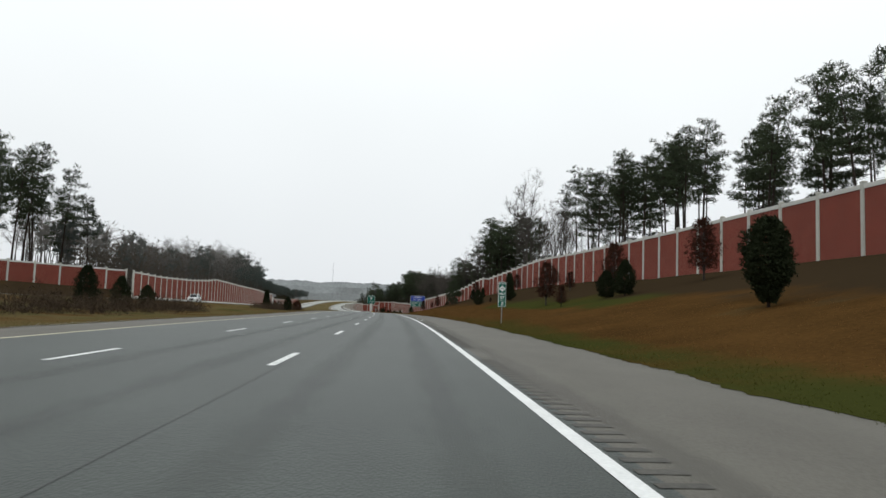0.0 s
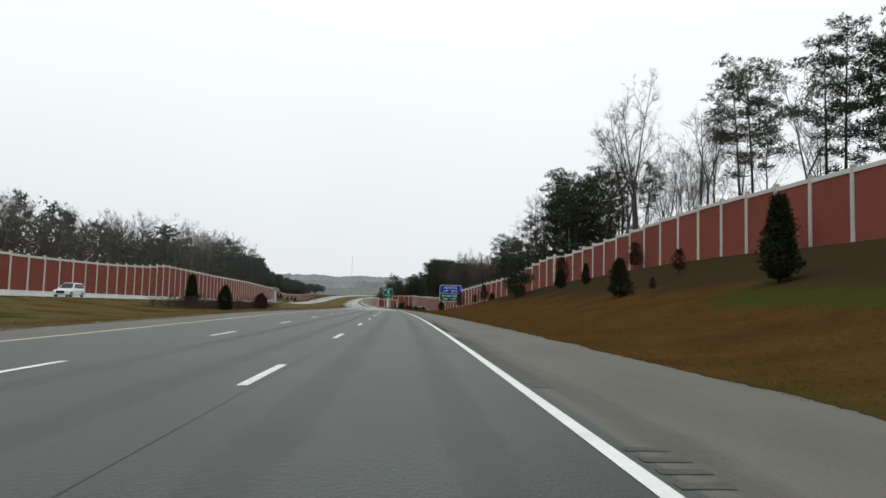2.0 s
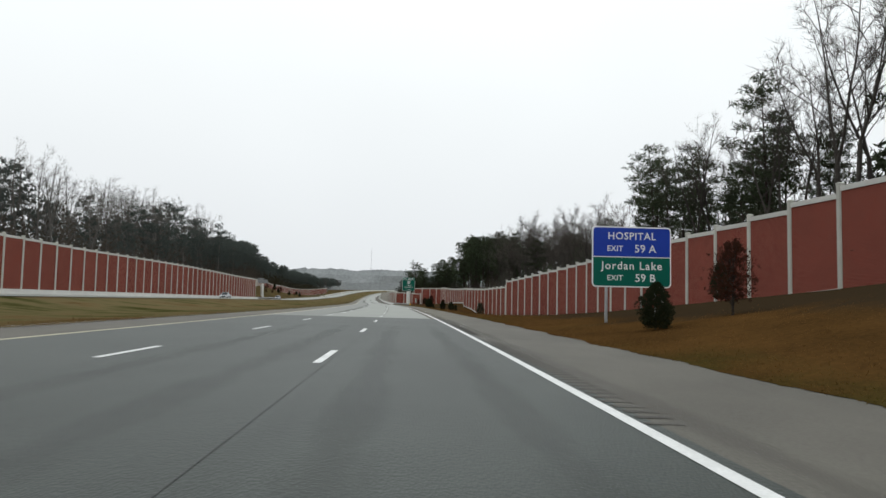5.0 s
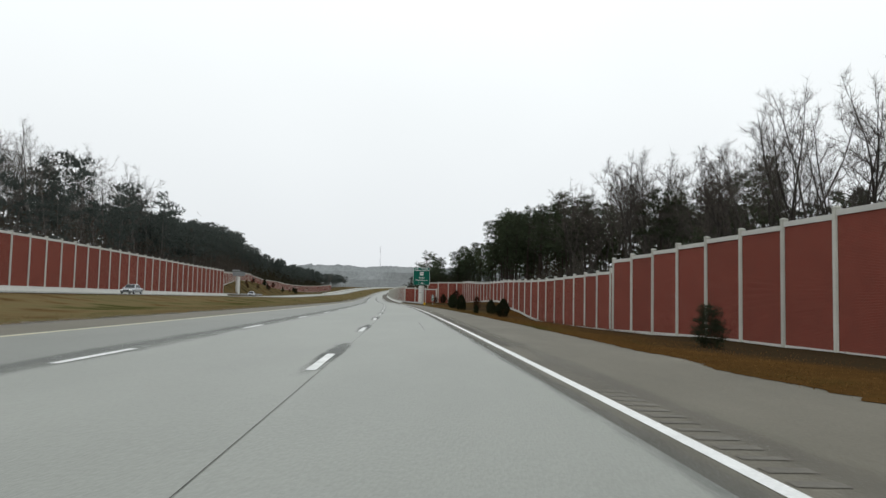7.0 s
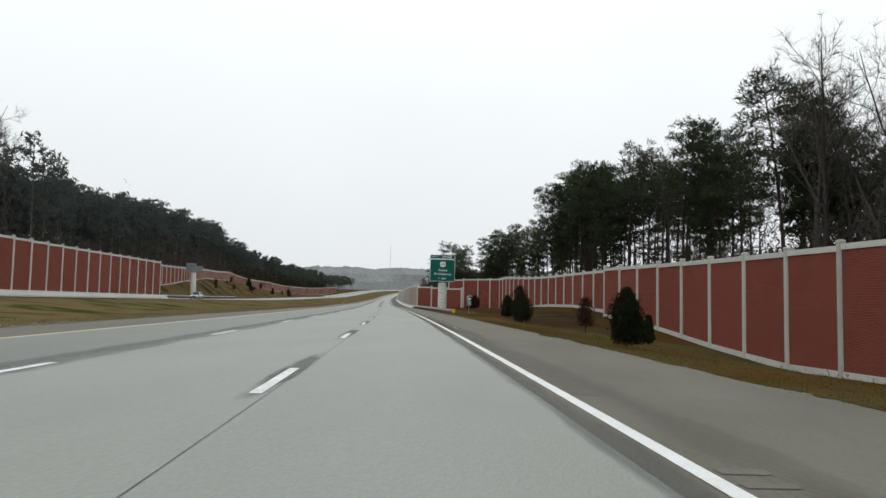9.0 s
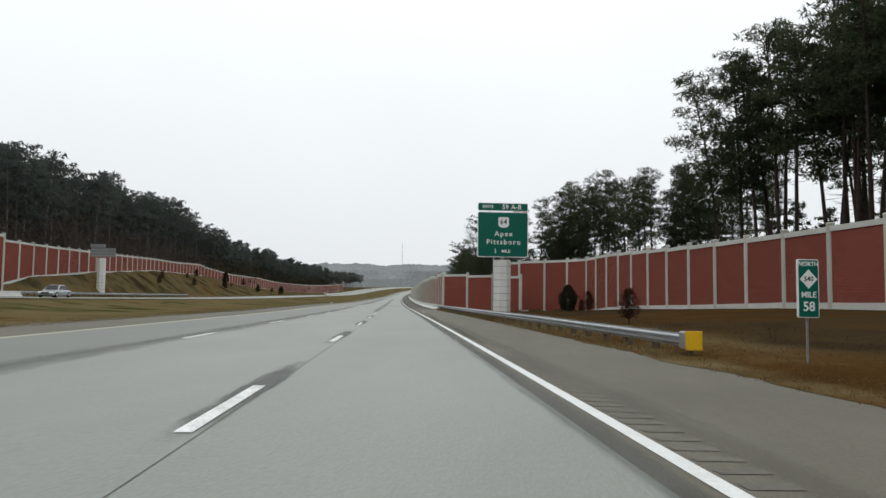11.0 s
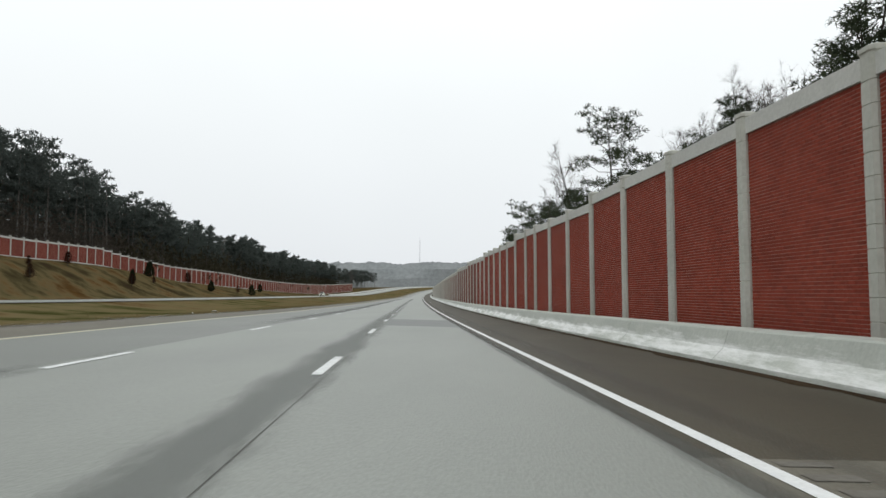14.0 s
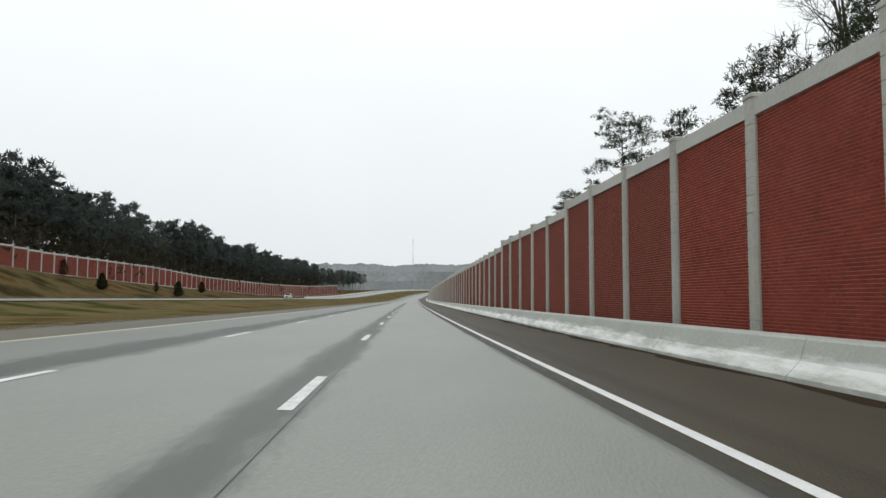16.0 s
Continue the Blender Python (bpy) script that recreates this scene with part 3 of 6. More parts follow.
# ---- noise walls: brick-faced panels between concrete posts ----
def wall_points(table, anchors=(), spacing=4.57):
    """Evenly spaced points along a wall's line: place of the foot, height of the foot and of the top."""
    fine = []
    for a, b in zip(table[:-1], table[1:]):
        n = max(2, int((b[0] - a[0] + abs(b[1] - a[1])) / 0.5))
        for k in range(n):
            w = k / n
            fine.append([a[i] + (b[i] - a[i]) * w for i in range(4)])
    fine.append(list(table[-1]))
    pts = np.array([place(s, o, 0) for s, o, _, _ in fine])
    run = np.concatenate([[0], np.cumsum(np.hypot(*np.diff(pts[:, :2], axis=0).T))])
    stops = [0.0] + [float(np.interp(a, [q[0] for q in fine], run)) for a in anchors] + [run[-1]]
    at = [0.0]
    for a, b in zip(stops[:-1], stops[1:]):
        if b - a > 1.5:
            at += list(np.linspace(a, b, max(1, round((b - a) / spacing)) + 1)[1:])
    at = np.array(at)
    cols = [np.interp(at, run, pts[:, i]) for i in range(3)]
    foot = np.interp(at, run, [q[3] for q in fine]) + cols[2]
    edge = [np.interp(np.clip(at + d, 0, run[-1]), run, [q[2] for q in fine]) + cols[2] for d in (-0.1, 0.1)]
    return [(Vector((x, y, 0)), f, a, b) for x, y, f, a, b in zip(cols[0], cols[1], foot, *edge)]


def post_mesh(height, width, jointed):
    """Chamfered concrete post with a small cap; jointed posts show their block joints."""
    sh = Shape()
    w, c = width / 2, 0.07

    def ring(k, z):
        a, b = w * k, (w - c) * k
        n = len(sh.v)
        sh.v += [(b, -a, z), (a, -b, z), (a, b, z), (b, a, z), (-b, a, z), (-a, b, z), (-a, -b, z), (-b, -a, z)]
        if z > -0.6:
            sh.f += [(n - 8 + i, n - 8 + (i + 1) % 8, n + (i + 1) % 8, n + i) for i in range(8)]
    ring(1.0, -0.6)
    if jointed:
        z = 0.35
        while z < height - 0.3:
            for k, dz in ((1.0, -0.012), (0.93, -0.006), (0.93, 0.006), (1.0, 0.012)):
                ring(k, z + dz)
            z += 0.4
    for k, z in ((1.0, height - 0.1), (1.13, height - 0.08), (1.13, height), (0.6, height + 0.05)):
        ring(k, z)
    sh.f.append(tuple(range(len(sh.v) - 8, len(sh.v))))
    return sh.mesh("post", M_PILLAR)


def panel_mesh(length, f0, f1, t0, t1, near):
    """A panel with sloping top and foot; near panels are mortar on which the bricks are laid."""
    sh = Shape()
    sh.prism([(0, f0), (length, f1), (length, t1), (0, t0)], -0.07, 0.07)
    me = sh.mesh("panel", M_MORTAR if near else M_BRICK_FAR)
    uv = me.uv_layers.new(name="UVMap")
    for loop in me.loops:
        x, y, z = me.vertices[loop.vertex_index].co
        uv.data[loop.index].uv = (x, z)
    return me


def brick_box(x0, x1, z0, z1):
    """Verts and faces of one brick's visible half, proud of the mortar by 5 mm."""
    v = [(x0, 0.069, z0), (x1, 0.069, z0), (x1, 0.069, z1), (x0, 0.069, z1)]
    e = 0.003
    v += [(x0 + e, 0.076, z0 + e), (x1 - e, 0.076, z0 + e), (x1 - e, 0.076, z1 - e), (x0 + e, 0.076, z1 - e)]
    return v, [(7, 6, 5, 4), (0, 4, 5, 1), (1, 5, 6, 2), (2, 6, 7, 3), (3, 7, 4, 0)]


def lay_bricks(length, low, t0, t1):
    """Running bond between two posts: corners (x0, x1, z0, z1) of each brick."""
    out, row, z = [], 0, low
    while z < max(t0, t1):
        x = 0.15 - (0.105 if row % 2 else 0.0)
        while x < length - 0.15:
            a, b = max(x, 0.16), min(x + 0.204, length - 0.16)
            if b - a > 0.04 and z + 0.03 < t0 + (t1 - t0) * (a + b) / 2 / length:
                out.append((a, b, z, z + 0.063))
            x += 0.21
        z += 0.075
        row += 1
    return out


NEAR_PANELS = []


def noise_wall(table, label, anchors=(), plinth=0.35, coping=0.3, width=0.36, near=None, jointed=False, stepped=True):
    pts = wall_points(table, anchors)
    wall = tagged(empty("noise_wall", pose(*pts[0][0][:2], pts[0][1])), label, "noise wall", kind="structure")
    inv = wall.matrix_basis.inverted()
    for i, (p, f, before, t) in enumerate(pts):
        nxt = pts[min(i + 1, len(pts) - 1)]
        prv = pts[max(i - 1, 0)]
        ang = math.degrees(math.atan2(nxt[0].y - prv[0].y, nxt[0].x - prv[0].x))
        hi = max(t, before)
        if stepped:
            hi = max((prv[3] + before) / 2, (t + nxt[2]) / 2)
        part("post", post_mesh(hi - f + (0.12 if jointed else 0.18), width, jointed), wall, inv @ pose(p.x, p.y, f, 0, 0, ang))
        if i + 1 == len(pts):
            break
        q, f1, t1, _ = nxt
        if stepped:
            t = t1 = (t + t1) / 2
        d = q - p
        ang = math.degrees(math.atan2(d.y, d.x))
        length = d.length
        m = inv @ pose(p.x, p.y, 0, 0, 0, ang)
        close = near is not None and near[0] <= i < near[1]
        panel = part("panel", panel_mesh(length, f - 0.5, f1 - 0.5, t - coping, t1 - coping, close), wall, m)
        if close:
            NEAR_PANELS.append((panel, lay_bricks(length, min(f, f1) + 0.3, t - coping, t1 - coping), i))
        sh = Shape()
        sh.prism([(0, t - coping), (length, t1 - coping), (length, t1), (0, t)], -0.13, 0.13)
        part("coping", sh.mesh("coping", M_CONC), wall, m)
        if plinth and (p.y > 222 or f < 1.0 or table[0][1] < 0):
            sh = Shape()
            sh.prism([(0, f - 0.6), (length, f1 - 0.6), (length, f1 + plinth), (0, f + plinth)], -0.12, 0.12)
            part("plinth", sh.mesh("plinth", M_CONC), wall, m)
    return wall


noise_wall(WALL_HILL, "tall red brick noise wall with pale concrete posts on a grass bank", (75.97, 123.67, 173.35, 173.45, 183.3, 251.66, 287.95), plinth=0.16)
noise_wall(WALL_DIP, "red brick noise wall with pale concrete posts in a grassy dip", (295.4, 354.4, 362.1, 416.7, 433.9))
noise_wall(WALL_END, "short red brick return wall beside the guardrail")
noise_wall(WALL_ROAD, "tall red brick noise wall close behind a concrete barrier", (452.2, 470.4, 484.1, 487.8, 492.5, 501.75, 515.55, 524.75, 538.65, 562.05), plinth=0.0, coping=0.37, width=0.4, near=(0, 17), jointed=True, stepped=False)
noise_wall(WALL_FAR_HILL, "red brick noise wall running back from the opposite carriageway", (127.7, 142.5))
noise_wall(WALL_FAR, "long red brick noise wall beyond the opposite carriageway", (219.5, 270.6), plinth=0.0)
noise_wall(WALL_BACK, "red brick noise wall stepping along a grassy bank", plinth=0.2)


# ---- concrete barriers ----
def whiten_slope(m, tone):
    """White scrapes on the barrier's lower slope with its sky light painted in, broken up by noise drawn out along it.
    """
    n, l = m.node_tree.nodes, m.node_tree.links
    b = n["Principled BSDF"]
    old = b.inputs["Base Color"].links[0].from_socket
    geo, value, tex, shape = n.new("ShaderNodeNewGeometry"), n.new("ShaderNodeAttribute"), n.new("ShaderNodeTexNoise"), n.new("ShaderNodeMapping")
    value.attribute_name = "slope_white"
    shape.inputs["Scale"].default_value = (1.0, 0.35, 3.0)
    tex.inputs["Scale"].default_value, tex.inputs["Detail"].default_value, tex.inputs["Roughness"].default_value = 1.2, 6, 0.7
    l.new(geo.outputs["Position"], shape.inputs["Vector"])
    l.new(shape.outputs[0], tex.inputs["Vector"])
    add = n.new("ShaderNodeMath")
    add.operation = "MULTIPLY_ADD"
    add.inputs[1].default_value = 0.45
    l.new(value.outputs["Fac"], add.inputs[0])
    l.new(tex.outputs["Fac"], add.inputs[2])
    ramp = n.new("ShaderNodeMapRange")
    ramp.inputs["From Min"].default_value, ramp.inputs["From Max"].default_value = 0.8, 1.0
    l.new(add.outputs[0], ramp.inputs["Value"])
    mix = n.new("ShaderNodeMixRGB")
    mix.inputs[2].default_value = (*tone, 1)
    l.new(ramp.outputs[0], mix.inputs[0])
    l.new(old, mix.inputs[1])
    l.new(mix.outputs[0], b.inputs["Base Color"])


M_BARRIER = mat("barrier_concrete", (0.33, 0.35, 0.315), (0.54, 0.56, 0.51), 0.6, 0.85, 0.25, 12, 0.9)
whiten_slope(M_BARRIER, (0.76, 0.77, 0.75))


def barrier(s0, s1, off, side, base, label, length=6.1, material=M_CONC):
    """Safety-shaped barrier in cast lengths; side +1 turns its slope to the left."""
    ob = tagged(empty("concrete_barrier", pose(*place(s0, off, 0))), label, "concrete barrier", kind="structure")
    inv = ob.matrix_basis.inverted()
    n = max(1, round((s1 - s0) / length))
    edges = np.linspace(s0, s1, n + 1)
    profile = [(0.0, 0.0), (0.01, 0.08), (0.24, 0.31), (0.35, 0.64), (0.38, 0.67), (0.98, 0.67), (0.98, 0.0)]
    for a, b in zip(edges[:-1], edges[1:]):
        b -= 0.02
        verts = []
        for s in (a, (a + b) / 2, b):
            verts += [place(s, off + side * x, base(s, off) + z - (0.02 if z == 0 else 0)) for x, z in profile]
        c = len(profile)
        faces = [(i * c + j, i * c + (j + 1) % c, (i + 1) * c + (j + 1) % c, (i + 1) * c + j) for i in range(2) for j in range(c)]
        faces += [tuple(range(c)), tuple(2 * c + j for j in reversed(range(c)))]
        me = mesh_of("barrier_length", verts, faces, material)
        me.attributes.new("slope_white", "FLOAT", "POINT").data.foreach_set("value", np.tile(np.array([0.55, 0.9, 0.95, 0.15, 0.0, 0.0, 0.0], np.float32), 3))
        part("barrier_length", me, ob, inv)
    return ob


barrier(442.3, 944, 3.47, 1, road_z, "long pale concrete safety barrier under the brick wall", material=M_BARRIER)
barrier(143, 441, -49.6, -1, opposite, "pale concrete barrier at the foot of the far brick wall")
barrier(820, 1470, -50.2, -1, opposite, "pale concrete barrier along the far curve")

# ---- plants ----
def blades(centres, count, length, width, spread, rng, lift=0.25, out=None):
    """Sprays of thin leaf triangles round each centre."""
    c = np.repeat(np.asarray(centres, float), count, axis=0)
    n = len(c)
    d = rng.normal(size=(n, 3))
    d /= np.linalg.norm(d, axis=1)[:, None]
    if out is not None:
        d = d + np.repeat(out, count, axis=0) * 0.6
    d[:, 2] += lift
    d /= np.linalg.norm(d, axis=1)[:, None]
    side = np.cross(d, rng.normal(size=(n, 3)))
    side /= np.linalg.norm(side, axis=1)[:, None] + 1e-9
    base = c + rng.normal(size=(n, 3)) * spread
    l = length * rng.uniform(0.6, 1.3, (n, 1))
    w = width * rng.uniform(0.6, 1.3, (n, 1))
    v = np.stack([base - side * w, base + side * w, base + d * l], 1).reshape(-1, 3)
    return v, np.arange(3 * n).reshape(-1, 3)


def leaf_mesh(name, v, f, material):
    me = bpy.data.meshes.new(name)
    me.vertices.add(len(v))
    me.vertices.foreach_set("co", v.astype(np.float32).ravel())
    me.loops.add(f.size)
    me.loops.foreach_set("vertex_index", f.astype(np.int32).ravel())
    me.polygons.add(len(f))
    me.polygons.foreach_set("loop_start", np.arange(0, f.size, 3, dtype=np.int32))
    me.polygons.foreach_set("loop_total", np.full(len(f), 3, dtype=np.int32))
    me.materials.append(material)
    me.update()
    me.validate()
    return me


def pine_parts(seed, height, crown, radius, density=1.0, sides=6, leaf=(0.42, 0.05, 74), flat=0.62, whole=True):
    """Trunk with bare stubs below and limbs above that carry rounded clumps of needles. leaf: length, half width and number in a clump."""
    rng = np.random.default_rng(seed)
    sh = Shape()
    lean = rng.normal(size=2) * 0.35
    bend = lambda h: Vector((lean[0] * (h / height) ** 2 * 2, lean[1] * (h / height) ** 2 * 2, h))
    r0 = 0.0095 * height
    hs = np.linspace(-0.5, height * 0.98, 8)
    sh.tube([bend(max(h, 0)) + Vector((0, 0, min(h, 0))) for h in hs], [r0 * (1 - 0.85 * max(h, 0) / height) for h in hs], sides)
    low = height * (1 - crown)
    n = int(26 * density * crown / 0.5)
    clumps = []
    for i in range(n):
        u = (i + rng.uniform(0, 0.9)) / n
        h = low + (height - low) * u * 0.95
        reach = radius * math.sin(math.pi * (0.2 + 0.72 * u)) ** 0.8 * rng.uniform(0.45, 1.12)
        a = i * 2.4 + rng.uniform(-0.7, 0.7)
        start = bend(h)
        direction = Vector((math.cos(a), math.sin(a), rng.uniform(-0.15, 0.25) + 0.5 * u * u))
        across = Vector((-math.sin(a), math.cos(a), 0))
        tip = start + direction * reach + Vector((0, 0, 0.1 * reach))
        if whole:
            sh.tube([start, start + direction * reach * 0.5 + Vector((0, 0, -0.05 * reach)), tip], [r0 * 0.26, r0 * 0.16, r0 * 0.05], 3, False)
        size = (0.42 + 0.2 * reach) * rng.uniform(0.75, 1.2)
        clumps.append((tip, size))
        if reach > 1.1:
            clumps.append((start.lerp(tip, 0.68) + across * rng.choice((-1, 1)) * rng.uniform(0.2, 0.42) * reach, size * 0.85))
        if reach > 1.9:
            clumps.append((start.lerp(tip, 0.5) + across * rng.choice((-1, 1)) * rng.uniform(0.1, 0.35) * reach + Vector((0, 0, 0.2)), size * 0.8))
        if reach > 2.8:
            clumps.append((start.lerp(tip, 0.85) + across * rng.normal() * 0.35 * reach, size * 0.75))
    for k in range(3):
        clumps.append((bend(height * (0.985 - 0.035 * k)) + Vector((rng.normal() * 0.3, rng.normal() * 0.3, -0.35)), 0.5 + 0.2 * k))
    if whole:
        for k in range(9):
            h, a = rng.uniform(0.35, 1.0) * low, rng.uniform(0, 6.28)
            sh.tube([bend(h), bend(h) + Vector((math.cos(a), math.sin(a), 0.15)) * rng.uniform(0.4, 1.6)], [r0 * 0.14, r0 * 0.04], 3, False)
    tufts, outs = [], []
    for c, size in clumps:
        k = max(4, int(leaf[2] / 4 * (size / 0.8) ** 1.6))
        e = rng.normal(size=(k, 3))
        e /= np.linalg.norm(e, axis=1)[:, None]
        e[:, 2] = np.where(e[:, 2] < 0, e[:, 2] * 0.45, e[:, 2])
        lump = rng.uniform(0.35, 1.0, (k, 1)) ** 0.6
        tufts.append(np.array(c) + e * lump * np.array([1.0, 1.0, flat]) * size)
        outs.append(e * np.array([1.0, 1.0, 0.6]))
    v, f = blades(np.concatenate(tufts), 4, leaf[0], leaf[1], 0.09, rng, 0.25, np.concatenate(outs))
    return sh, v, f


def bare_parts(seed, height, spread=0.42, limbs=13, subs=5, twigs=2):
    """A leafless tree: one or two leaders, rising limbs and finer and finer branches."""
    rng = np.random.default_rng(seed)
    sh = Shape()
    tips, ways = [], []

    def shoot(p, d, length, r0, r1, bits, sides, lift, wander=0.1):
        pts = [p]
        for k in range(bits):
            d = (d + Vector(rng.normal(size=3)) * wander + Vector((0, 0, lift))).normalized()
            pts.append(pts[-1] + d * length / bits)
        sh.tube(pts, [r0 + (r1 - r0) * k / bits for k in range(bits + 1)], sides, False)
        return pts, d

    def aside(d, angle):
        a = d.orthogonal().normalized()
        a.rotate(Matrix.Rotation(rng.uniform(0, 6.28), 3, d))
        return (d * math.cos(angle) + a * math.sin(angle)).normalized()

    r = 0.0105 * height
    fork = rng.uniform(0.3, 0.5) * height
    trunk, d = shoot(Vector((0, 0, -0.4)), Vector((0, 0, 1)), fork + 0.4, r, r * 0.75, 4, 6, 0.1, 0.04)
    leaders = [(trunk[-1], d, height - fork)]
    if rng.uniform() < 0.7:
        leaders = [(trunk[-1], aside(d, 0.6 * spread), height - fork), (trunk[-1], aside(d, 0.8 * spread), (height - fork) * 0.9)]
    for start, way, length in leaders:
        stem, way = shoot(start, way, length, r * (0.72 if len(leaders) == 1 else 0.55), r * 0.08, 7, 5, 0.07, 0.07)
        n = limbs if len(leaders) == 1 else int(limbs * 0.65)
        for k in range(n):
            u = 0.05 + 0.85 * (k + rng.uniform(0, 0.8)) / n
            at = u * 7
            p = stem[int(at)].lerp(stem[int(at) + 1], at % 1)
            size = length * (0.52 - 0.38 * u) * rng.uniform(0.7, 1.2)
            limb, ld = shoot(p, aside(way, rng.uniform(0.6, 1.1) * (0.5 + spread)), size, r * 0.3 * (1 - 0.6 * u), r * 0.06, 4, 3, 0.09, 0.12)
            for m in range(subs):
                at = 4 * (0.25 + 0.72 * (m + rng.uniform(0, 0.9)) / subs)
                q = limb[min(3, int(at))].lerp(limb[min(3, int(at)) + 1], min(1.0, at - min(3, int(at))))
                sub_d = aside((limb[min(3, int(at)) + 1] - limb[min(3, int(at))]).normalized(), rng.uniform(0.5, 1.0))
                if twigs == 0:
                    tips.append(tuple(q))
                    ways.append(tuple(sub_d))
                    continue
                branch, bd = shoot(q, sub_d, size * rng.uniform(0.25, 0.5), r * 0.09, r * 0.03, 2, 3, 0.15, 0.15)
                tips += [tuple(branch[1]), tuple(branch[2])]
                ways += [tuple(bd), tuple(bd)]
                for w in range(twigs):
                    shoot(branch[1].lerp(branch[2], rng.uniform(0, 1)), aside(bd, 0.6), size * rng.uniform(0.1, 0.22), r * 0.04, r * 0.015, 1, 3, 0.1)
            tips.append(tuple(limb[-1]))
            ways.append(tuple(ld))
    v, f = blades(tips, 6, 0.05 * height, 0.0006 * height, 0.03, rng, 0.4, np.array(ways))
    return sh, v, f


def shrub_parts(seed, height, width, form, count, size):
    """Leafy shrub. form 'egg' is a dense evergreen, 'cone' a young cedar, 'open' a small oak that keeps its brown leaves."""
    rng = np.random.default_rng(seed)
    sh = Shape()
    sh.tube([(0, 0, -0.3), (0.03, 0.02, height * 0.35), (0, 0.05, height * 0.8)], [0.03 * height ** 0.7, 0.022 * height ** 0.7, 0.008], 6)
    pts, outs = [], []
    for i in range(count):
        u = rng.uniform(0.08 if form != "open" else 0.22, 1.0)
        if form == "drop":
            r = math.sin(math.pi * (0.03 + 0.9 * u) ** 1.15) * 0.97
        elif form == "egg":
            r = math.sin(math.pi * (0.16 + 0.8 * u)) * 0.97
        elif form == "cone":
            r = (1.04 - u) ** 0.62 * min(1, u * 4)
        else:
            r = math.sin(math.pi * (0.1 + 0.8 * u)) * rng.uniform(0.5, 1.0)
        a = rng.uniform(0, 6.28)
        lump = 1 + 0.5 * noise.noise((math.cos(a) * 1.6 + seed, math.sin(a) * 1.6, u * 3.5))
        w = r * width / 2 * lump * (rng.uniform(0.3, 1) ** 0.5 * (1 + 0.1 * rng.normal()) if form != "open" else rng.uniform(0.3, 1))
        pts.append((math.cos(a) * w, math.sin(a) * w, u * height * (0.97 + 0.05 * lump)))
        outs.append((math.cos(a), math.sin(a), 0.3))
        if form == "open" and i % 6 == 0:
            sh.tube([(0, 0, u * height * 0.6), (math.cos(a) * w * 0.5, math.sin(a) * w * 0.5, u * height * 0.85), pts[-1]], [0.018, 0.012, 0.005], 3, False)
    v, f = blades(pts, 6, size, size * 0.28, size * 0.45, rng, 0.3, np.array(outs))
    return sh, v, f


def tree_thing(name, wood, wood_mat, leaf, leaf_mat, label, category, group):
    """A prototype far below ground that the copies share; it is moved to its own place afterwards."""
    ob = tagged(empty(name), label, category, group)
    part("trunk", wood.mesh("trunk", wood_mat, True), ob)
    if leaf is not None:
        part("crown", leaf_mesh("crown", *leaf, leaf_mat), ob)
    return ob


class Kind:
    """Prototypes of one kind: the first use takes the prototype itself, later ones copy it."""

    def __init__(self, protos):
        self.protos, self.used = protos, [False] * len(protos)

    def put(self, i, m, scale=1.0):
        i %= len(self.protos)
        ob = self.protos[i]
        if self.used[i]:
            ob = copy_thing(ob, m)
        self.used[i] = True
        ob.matrix_basis = m @ Matrix.Diagonal((scale, scale, scale, 1))
        return ob


def spot(s, off, sink=0.05):
    return place(s, off, float(ground_z(s, off)) - sink)


PINE_DATA = [pine_parts(11, 20.0, 0.52, 2.6, 1.2), pine_parts(12, 20.0, 0.42, 2.3, 1.2), pine_parts(13, 20.0, 0.58, 2.9, 1.2), pine_parts(14, 20.0, 0.42, 3.3, 0.85), pine_parts(15, 20.0, 0.48, 2.4, 1.25),
             pine_parts(16, 20.0, 0.7, 3.1, 1.15), pine_parts(17, 20.0, 0.6, 4.4, 0.85, flat=0.32)]
pines = Kind([tree_thing("pine_tree", sh, M_BARK, (v, f), M_NEEDLE, "tall pine with dark needles and a bare lower trunk", "pine tree", "pines behind the walls") for sh, v, f in PINE_DATA])
BARE_DATA = [bare_parts(21, 20.0, 0.36), bare_parts(22, 20.0, 0.46), bare_parts(23, 20.0, 0.3), bare_parts(24, 20.0, 0.52)]
bares = Kind([tree_thing("bare_tree", sh, M_GREY_BARK, (v, f), M_TWIG, "leafless grey winter tree behind the noise wall", "bare tree", "leafless trees behind the walls") for sh, v, f in BARE_DATA])

far_bares = Kind([tree_thing("bare_tree", sh, M_HAZE_BARK, (v, f), M_HAZE_TWIG, "leafless winter tree beyond the far wall, its grey paled for haze", "bare tree", "leafless trees behind the walls") for sh, v, f in (bare_parts(25, 20.0, 0.42, 9, 4, 1), bare_parts(26, 20.0, 0.36, 9, 4, 1), bare_parts(27, 20.0, 0.5, 9, 4, 1))])

rng = np.random.default_rng(5)

